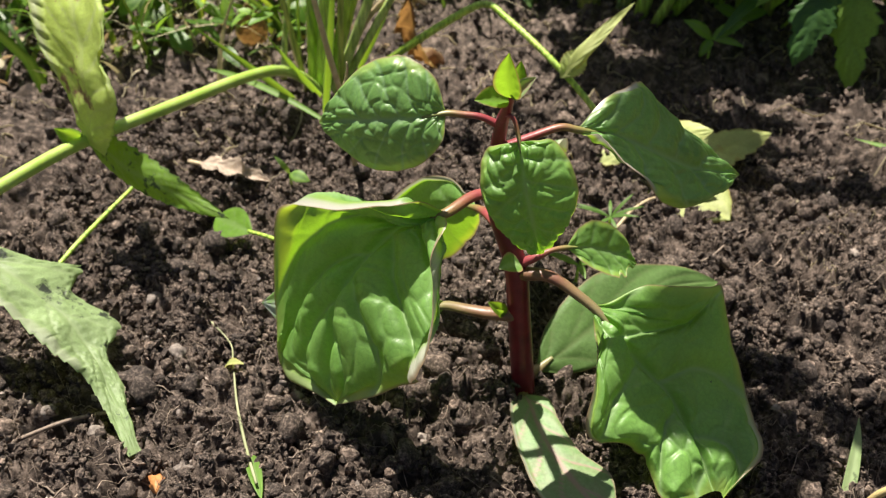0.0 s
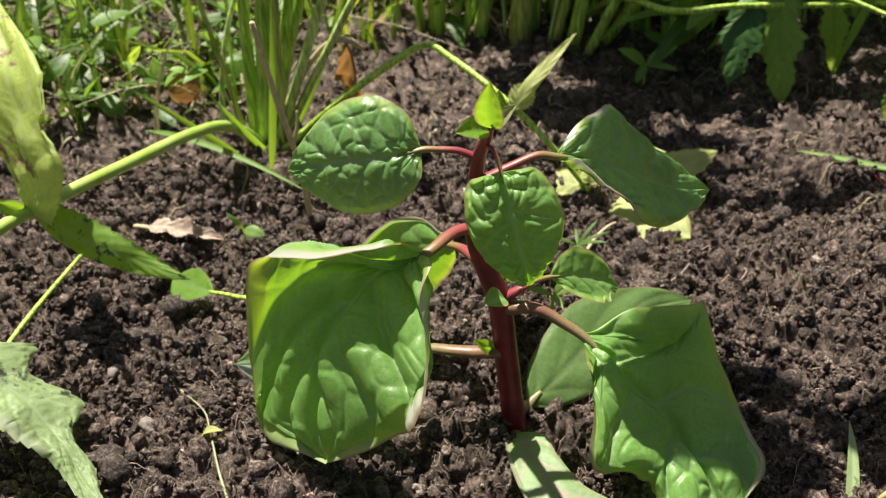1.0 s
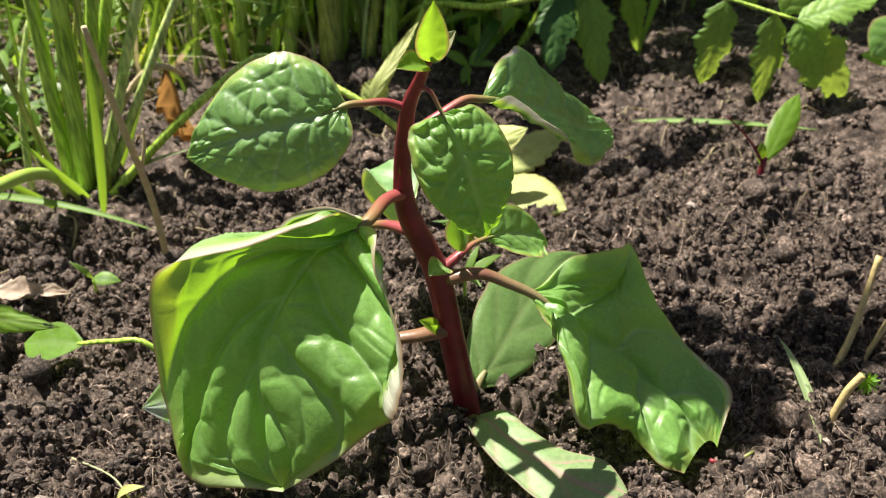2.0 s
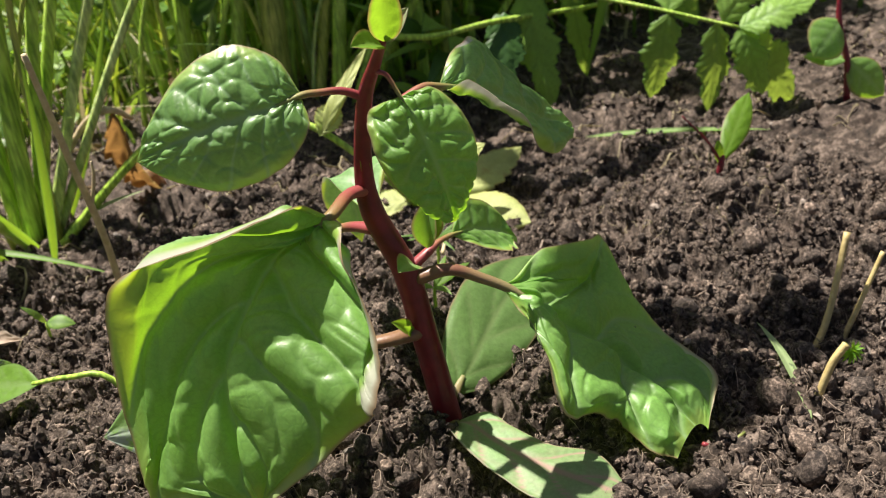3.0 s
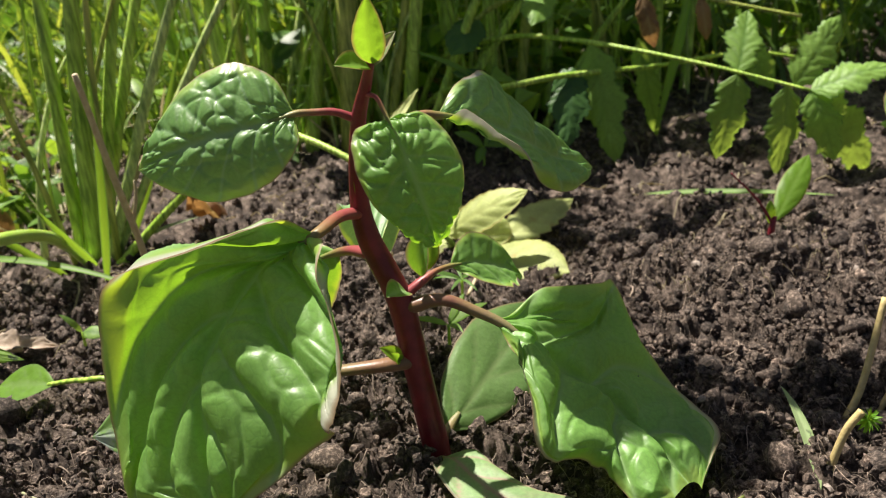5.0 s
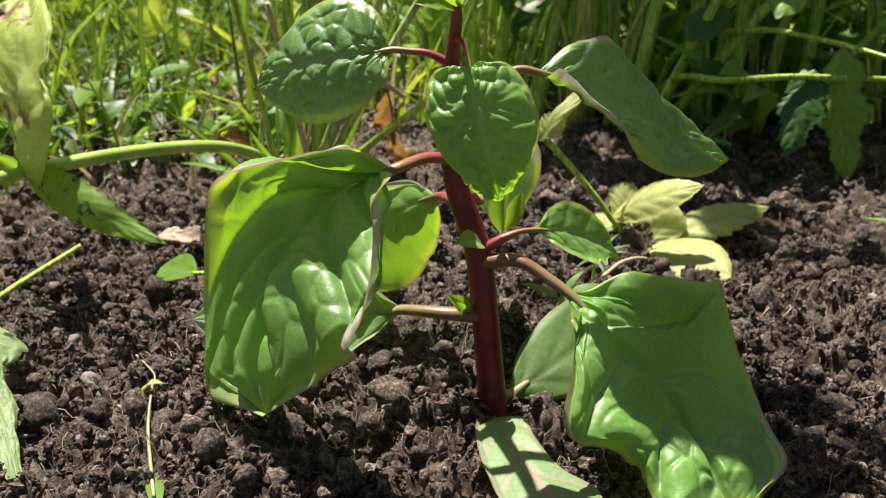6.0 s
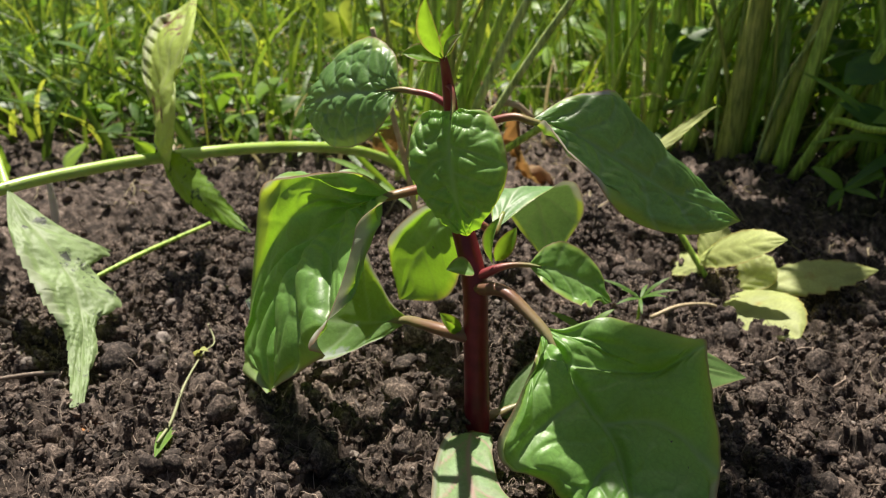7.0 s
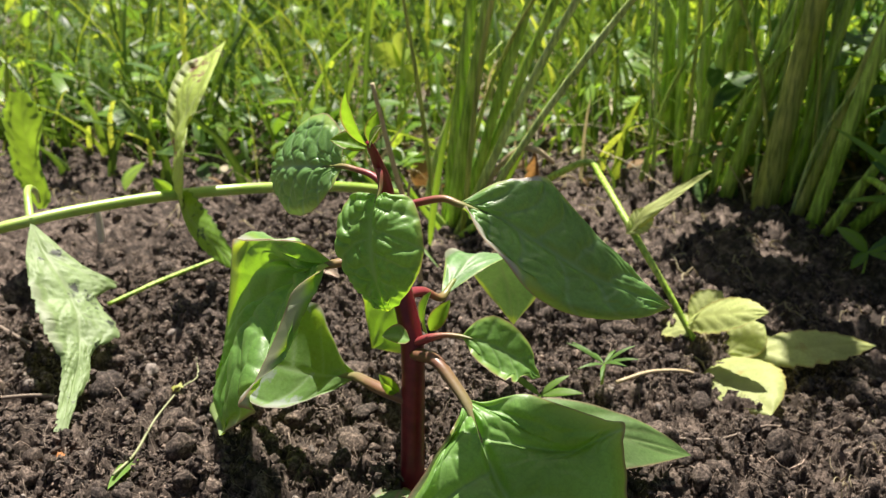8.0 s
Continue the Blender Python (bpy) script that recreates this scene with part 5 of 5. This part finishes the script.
# ---- stalks and grass behind the bed ----
def clump(x, y, stalks, label, category="plant", thin=9):
    z = at_ground(x, y)
    c = group_thing("stalk_clump", (x, y, z), label, category, "clumps of stalks behind the bed")
    for dx, dy, tx, ty, h, r, mat in stalks:
        part("stalk", tube([(x + dx, y + dy, z - 0.006), (x + dx + tx * 0.3, y + dy + ty * 0.3, z + h * 0.35), (x + dx + tx * 0.62, y + dy + ty * 0.62, z + h * 0.68), (x + dx + tx, y + dy + ty, z + h)],
                           [r * 1.15, r, r * 0.85, r * 0.6], 12, 22, 6, 0.06), mat, c)
    rng = random.Random(int(x * 900 + y * 70))
    for _ in range(thin):
        dx, dy, tx, ty, h, r = rng.uniform(-0.035, 0.035), rng.uniform(-0.01, 0.04), rng.gauss(0.02, 0.07), rng.uniform(-0.01, 0.06), rng.uniform(0.10, 0.30), rng.uniform(0.0007, 0.0019)
        part("stalk", tube([(x + dx, y + dy, z - 0.006), (x + dx + tx * 0.2, y + dy + ty * 0.25, z + h * 0.4), (x + dx + tx * 0.55, y + dy + ty * 0.6, z + h * 0.75), (x + dx + tx, y + dy + ty, z + h)],
                           [r * 1.2, r, r * 0.8, r * 0.4], 7, 14), rng.choice((STALK, STALK, STALK_PALE, STALK_DULL)), c)
    return c


def crown(c, tops, seed, mat, size=0.05, count=9):
    """Leaves at the head of the stalks."""
    rng = random.Random(seed)
    for x, y, z in tops:
        for _ in range(count):
            a, e = rng.uniform(0, 6.28), rng.uniform(-0.3, 0.6)
            d = np.array((math.cos(a) * math.cos(e), math.sin(a) * math.cos(e), math.sin(e))) * size * rng.uniform(0.7, 1.3)
            b = np.array((x, y, z)) + d * rng.uniform(0.0, 0.5)
            part("leaf", blade(b, b + d, size * 0.62, (0, 0, 1), -0.1, 0.1, 0.45, nu=20, nv=10, veins=5, lift=0.0005, teeth=6, tooth=0.2, lobes=2, lobe=0.2, seed=rng.randint(0, 99)), mat, c)


c1 = clump(-0.111, 0.440, [(0, 0, 0.055, 0.03, 0.30, 0.0042, STALK), (0.004, 0.006, 0.095, 0.05, 0.30, 0.0030, STALK), (0.007, -0.003, 0.165, 0.04, 0.29, 0.0026, STALK_PALE),
                           (0.009, 0.002, 0.215, 0.03, 0.27, 0.0020, STALK_PALE), (-0.006, 0.004, 0.025, 0.04, 0.28, 0.0034, STALK), (-0.008, -0.002, -0.025, 0.0, 0.16, 0.0016, STALK_DULL), (0.002, 0.010, 0.13, 0.06, 0.30, 0.0028, STALK)],
           "clump of upright light green stalks", "plant", 4)
for base, tip, w, up, mat in (((-0.175, 0.425, 0.020), (-0.070, 0.368, 0.004), 0.0045, (0.1, -0.4, 0.9), WEED), ((-0.100, 0.400, -0.002), (-0.083, 0.408, 0.105), 0.0045, (0.3, -0.9, 0.2), WEED),
                              ((-0.120, 0.425, -0.002), (-0.165, 0.395, 0.060), 0.0040, (0.2, -0.8, 0.5), WEED), ((-0.100, 0.445, -0.002), (-0.050, 0.420, 0.022), 0.0035, (0.0, -0.5, 0.8), WEED_PALE),
                              ((-0.106, 0.430, -0.002), (-0.126, 0.402, 0.052), 0.0038, (0.2, -0.9, 0.3), WEED), ((-0.095, 0.455, -0.002), (-0.040, 0.475, 0.115), 0.0045, (0.3, -0.9, 0.2), WEED)):
    part("grass_blade", blade(base, tip, w, up, 0.08, 0.25, 0.35, nu=26, nv=6, veins=2, lift=0.0), mat, c1)
c2 = clump(0.050, 0.588, [(0, 0, 0.045, 0.03, 0.32, 0.0072, STALK_DULL), (0.010, 0.012, 0.060, 0.04, 0.30, 0.0034, STALK), (0.024, -0.010, 0.10, 0.01, 0.30, 0.0032, STALK_DULL), (0.036, -0.020, 0.075, 0.02, 0.30, 0.0042, STALK),
                          (0.046, -0.028, 0.16, 0.0, 0.26, 0.0030, STALK), (0.030, 0.02, -0.01, 0.05, 0.30, 0.0040, STALK_PALE), (0.058, -0.012, 0.20, 0.0, 0.20, 0.0034, STALK), (-0.030, 0.012, 0.09, 0.03, 0.30, 0.0044, STALK)],
           "clump of thick leaning green stalks")
c3 = clump(-0.012, 0.612, [(0, 0, 0.06, 0.03, 0.30, 0.0044, STALK), (0.012, 0.01, 0.10, 0.02, 0.26, 0.0026, STALK_PALE), (0.02, 0.0, 0.13, 0.03, 0.24, 0.0022, STALK), (-0.01, 0.012, -0.03, 0.04, 0.30, 0.0032, STALK)],
           "clump of leaning green stalks")
c4 = clump(0.045, 0.665, [(0, 0, 0.0, 0.03, 0.30, 0.0045, STALK_DULL), (0.016, 0.004, 0.03, 0.02, 0.30, 0.0036, STALK_PALE), (0.036, -0.02, -0.03, 0.03, 0.30, 0.0034, STALK), (-0.03, 0.0, -0.04, 0.03, 0.30, 0.0030, STALK_DULL)],
           "clump of upright dull green stalks")
c5 = clump(-0.035, 0.705, [(0, 0, 0.0, 0.02, 0.30, 0.0048, STALK_PALE), (-0.03, 0.01, -0.02, 0.03, 0.30, 0.0050, STALK), (0.012, 0.01, 0.03, 0.03, 0.28, 0.0036, STALK_DULL)], "clump of slim pale green stalks")
c6 = clump(0.16, 0.60, [(0, 0, 0.02, 0.03, 0.28, 0.0042, STALK), (0.02, 0.01, 0.06, 0.02, 0.26, 0.0036, STALK_DULL), (-0.02, 0.02, -0.01, 0.04, 0.28, 0.0040, STALK), (0.05, 0.03, 0.05, 0.04, 0.28, 0.0040, STALK), (0.03, -0.01, 0.12, -0.02, 0.14, 0.0026, STALK)],
           "clump of green stalks in shade")
c7 = clump(0.30, 0.62, [(0, 0, 0.03, 0.02, 0.26, 0.004, STALK), (0.03, 0.01, 0.05, 0.02, 0.26, 0.0036, STALK), (-0.03, 0.02, -0.02, 0.04, 0.26, 0.004, STALK_DULL)], "clump of green stalks at the edge of the bed")
# leafy heads above the view, added for the shade they throw behind the bed
crown(c2, [(0.11, 0.66, 0.28), (0.14, 0.67, 0.26), (0.16, 0.65, 0.25)], 71, FERN, 0.06)
crown(c6, [(0.20, 0.68, 0.27), (0.27, 0.70, 0.26)], 72, FERN, 0.05, 5)
crown(c7, [(0.33, 0.62, 0.22), (0.38, 0.62, 0.20)], 73, FERN, 0.06, 10)
crown(c4, [(0.05, 0.69, 0.28), (0.08, 0.68, 0.30)], 74, FERN, 0.06, 8)


# tall leafy shoots of the clumps leaning over the bed, unseen, added to shade it
for host, path, leaves in ((c4, [(0.060, 0.660, -0.01), (0.060, 0.640, 0.25), (0.050, 0.520, 0.44), (0.040, 0.378, 0.505)],
                            [((0.042, 0.379, 0.503), (-0.022, 0.346, 0.50), 0.054), ((0.042, 0.379, 0.503), (0.108, 0.392, 0.50), 0.062), ((0.048, 0.390, 0.495), (0.004, 0.416, 0.49), 0.034),
                             ((0.036, 0.372, 0.50), (0.020, 0.330, 0.49), 0.040), ((0.052, 0.530, 0.43), (0.175, 0.535, 0.44), 0.030)]),
                           (c4, [(0.048, 0.668, -0.01), (0.052, 0.660, 0.25), (0.045, 0.610, 0.42), (0.026, 0.550, 0.50)],
                            [((0.026, 0.550, 0.50), (0.040, 0.586, 0.50), 0.024), ((0.032, 0.562, 0.49), (-0.015, 0.598, 0.48), 0.026), ((0.040, 0.58, 0.47), (0.085, 0.580, 0.47), 0.028)])):
    part("stalk", tube(path, [0.0040, 0.0032, 0.0020, 0.0010], 10, 30), STALK, host)
    for b, t, w in leaves:
        part("leaf", blade(b, t, w, (0, -0.1, 1), 0.06, -0.12, 0.45, nu=40, nv=16, veins=6, lift=0.0005, teeth=9, tooth=0.18, lobes=2.5, lobe=0.14, wave=0.003, seed=int(1000 * w) + int(b[0] * 500)), FERN, host)
# more unseen heads, added to darken the ground among the stalks
crown(c2, [(0.16, 0.70, 0.44), (0.11, 0.72, 0.46)], 75, FERN, 0.07, 8)
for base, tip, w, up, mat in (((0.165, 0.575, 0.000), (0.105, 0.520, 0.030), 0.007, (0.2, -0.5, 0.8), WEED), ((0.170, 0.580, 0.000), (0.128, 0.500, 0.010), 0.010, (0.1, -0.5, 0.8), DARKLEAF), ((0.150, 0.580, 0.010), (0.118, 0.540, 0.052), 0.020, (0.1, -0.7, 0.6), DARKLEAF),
                              ((0.160, 0.570, 0.020), (0.138, 0.520, 0.045), 0.022, (0.1, -0.6, 0.7), FERN), ((0.175, 0.575, 0.000), (0.150, 0.505, 0.030), 0.018, (0.0, -0.6, 0.7), FERN), ((0.155, 0.580, 0.000), (0.092, 0.545, 0.070), 0.006, (0.1, -0.7, 0.6), WEED)):
    part("low_leaf", blade(base, tip, w, up, 0.22, 0.12, 0.5, nu=28, nv=10, veins=4, lift=0.0003), mat, c6)
# higher heads out of view, again added only to cast shade
crown(c6, [(0.22, 0.72, 0.44), (0.28, 0.70, 0.42)], 76, FERN, 0.07, 8)
crown(c2, [(0.03, 0.63, 0.40), (-0.01, 0.66, 0.42), (0.06, 0.60, 0.38), (0.02, 0.59, 0.44)], 79, FERN, 0.055, 8)
crown(c3, [(-0.03, 0.80, 0.42), (0.02, 0.86, 0.44)], 77, FERN, 0.06, 7)
crown(c5, [(0.07, 0.80, 0.46), (0.12, 0.88, 0.46), (0.20, 0.84, 0.44)], 78, FERN, 0.07, 8)


def grass_field(count, seed, box, height, width, mat, name, label, lean=0.5, keep=None):
    """Bent, tapering grass blades, joined."""
    rng = np.random.RandomState(seed)
    x, y = rng.uniform(box[0], box[1], count), rng.uniform(box[2], box[3], count)
    if keep:
        ok = keep(x, y, rng.rand(count))
        x, y = x[ok], y[ok]
        count = len(x)
    h = rng.uniform(height[0], height[1], count)
    a, f = rng.uniform(0, 6.283, count), rng.uniform(0, 6.283, count)
    le = rng.uniform(0.1, 1.0, count) * lean * h
    w = rng.uniform(width[0], width[1], count)
    seg = 5
    v = np.zeros((count, seg + 1, 3, 3))
    z0 = soil_level(x, y) - 0.004
    for k in range(seg + 1):
        t = k / seg
        cx, cy = x + np.cos(a) * le * t ** 2, y + np.sin(a) * le * t ** 2
        cz = z0 + h * (t - 0.25 * t ** 3 * le / h)
        ww = w * (1 - t ** 2.2) * 0.5 + 0.00015
        for j, sgn in enumerate((-1, 0, 1)):
            v[:, k, j] = np.stack([cx + sgn * ww * np.cos(f), cy + sgn * ww * np.sin(f), cz], 1)
        v[:, k, 1, 0] += 0.3 * ww * np.sin(f)
        v[:, k, 1, 1] -= 0.3 * ww * np.cos(f)
    q = []
    for k in range(seg):
        for j in (0, 1):
            q.append((k * 3 + j, k * 3 + j + 1, k * 3 + j + 4, k * 3 + j + 3))
    n = 3 * (seg + 1)
    fc = (np.array(q)[None] + n * np.arange(count)[:, None, None]).reshape(-1, 4)
    rim = np.zeros(count * n)
    vein = np.tile(np.array([0, 0.6, 0] * (seg + 1)), count)
    tagged(new(name, mesh_of(name, v.reshape(-1, 3).tolist(), fc.tolist(), mat, True, {"vein": vein, "rim": rim})), label, "grass", kind="stuff")


def back_edge(x, y, r):
    """Grass starts behind the bed, nearer on the open side."""
    start = np.where(x < -0.14, 0.45 - 0.25 * np.clip(-0.14 - x, 0, 0.6), 0.60 + 0.06 * np.sin(9 * x))
    patch = smooth_noise(x / 0.09, y / 0.09, 77)
    bare = 1 - 0.93 * np.exp(-(((x + 0.235) / 0.11) ** 2 + ((y - 0.64) / 0.17) ** 2) ** 1.5)
    return (y > start) & (r < bare * np.clip((y - start) / 0.12 + 0.15, 0, 1) * np.clip(2.2 * patch - 0.25, 0.05, 1))


def litter_edge(x, y, r):
    """Litter lies thickest in the gaps of the grass, thinning towards the bed."""
    start = np.where(x < -0.08, 0.43, 0.58)
    return (y > start) & (r < np.clip((y - start) / 0.10 + 0.1, 0, 1))


grass_field(10500, 81, (-1.3, 1.0, 0.28, 1.3), (0.02, 0.13), (0.0012, 0.0075), GRASS, "grass", "sunlit green grass behind the bed", 1.8, back_edge)
grass_field(9000, 82, (-2.6, 2.0, 1.0, 3.2), (0.06, 0.28), (0.004, 0.014), GRASS, "grass", "tall sunlit grass further off", 1.4)
grass_field(1300, 83, (-0.7, 0.5, 0.5, 1.1), (0.08, 0.24), (0.0015, 0.006), GRASS, "grass", "tall thin grass among the stalks", 0.9, back_edge)


grass_field(900, 84, (-0.8, 0.5, 0.42, 1.1), (0.02, 0.085), (0.0008, 0.0035), STRAW, "dry_grass", "bleached dry grass lying among the green blades", 2.6, litter_edge)


def leafy(count, seed, box, sizes, mat, name, label, keep=None, height=0.10):
    """Low broad-leaved weeds, their leaves joined."""
    rng = np.random.RandomState(seed)
    verts, faces, vein, rim, n = [], [], [], [], 0
    for _ in range(count):
        x, y = rng.uniform(box[0], box[1]), rng.uniform(box[2], box[3])
        if keep is not None and not keep(np.array([x]), np.array([y]), rng.rand(1))[0]:
            continue
        z = float(soil_level(np.array([x]), np.array([y]))[0]) + rng.uniform(0.0, height)
        s, a, e = rng.uniform(*sizes), rng.uniform(0, 6.28), rng.uniform(-0.5, 0.9)
        d = np.array((math.cos(a) * math.cos(e), math.sin(a) * math.cos(e), math.sin(e))) * s
        v, f, ex = blade((x, y, z), np.array((x, y, z)) + d, s * rng.uniform(0.35, 0.6), (rng.uniform(-0.4, 0.4), rng.uniform(-0.4, 0.4), 1), 0.08, 0.1, 0.45, nu=9, nv=6, veins=3, lift=0.0)
        verts.extend(v)
        faces.extend(tuple(i + n for i in q) for q in f)
        vein.extend(ex["vein"])
        rim.extend(ex["rim"])
        n += len(v)
    tagged(new(name, mesh_of(name, verts, faces, mat, True, {"vein": vein, "rim": rim})), label, "weeds", kind="stuff")


leafy(3200, 91, (-1.2, 0.9, 0.36, 1.3), (0.010, 0.042), WEED_MIX, "low_weeds", "low sunlit broad-leaved weeds in the grass", back_edge, 0.08)
leafy(650, 96, (-0.62, -0.13, 0.47, 0.70), (0.010, 0.030), WEED_MIX, "low_weeds", "small leafy weeds at the edge of the bed", None, 0.035)
leafy(500, 97, (0.00, 0.40, 0.60, 0.90), (0.014, 0.040), WEED_MIX, "low_weeds", "leafy weeds between the stalks", None, 0.12)
leafy(900, 93, (0.06, 0.75, 0.63, 1.05), (0.025, 0.065), WEED_MIX, "tall_weeds", "dense tall broad-leaved weeds behind the bed", None, 0.36)
leafy(1500, 92, (-2.2, 1.8, 1.1, 3.0), (0.03, 0.10), WEED_MIX, "low_weeds", "leafy green weeds further off", None, 0.25)
leafy(900, 94, (-0.7, 0.3, 0.42, 0.95), (0.005, 0.018), BROWN, "leaf_litter", "dry brown leaf scraps on the soil behind", litter_edge, 0.006)
leafy(260, 95, (-0.7, 0.3, 0.42, 0.95), (0.005, 0.014), STRAW, "leaf_litter", "bleached leaf scraps on the soil behind", litter_edge, 0.008)
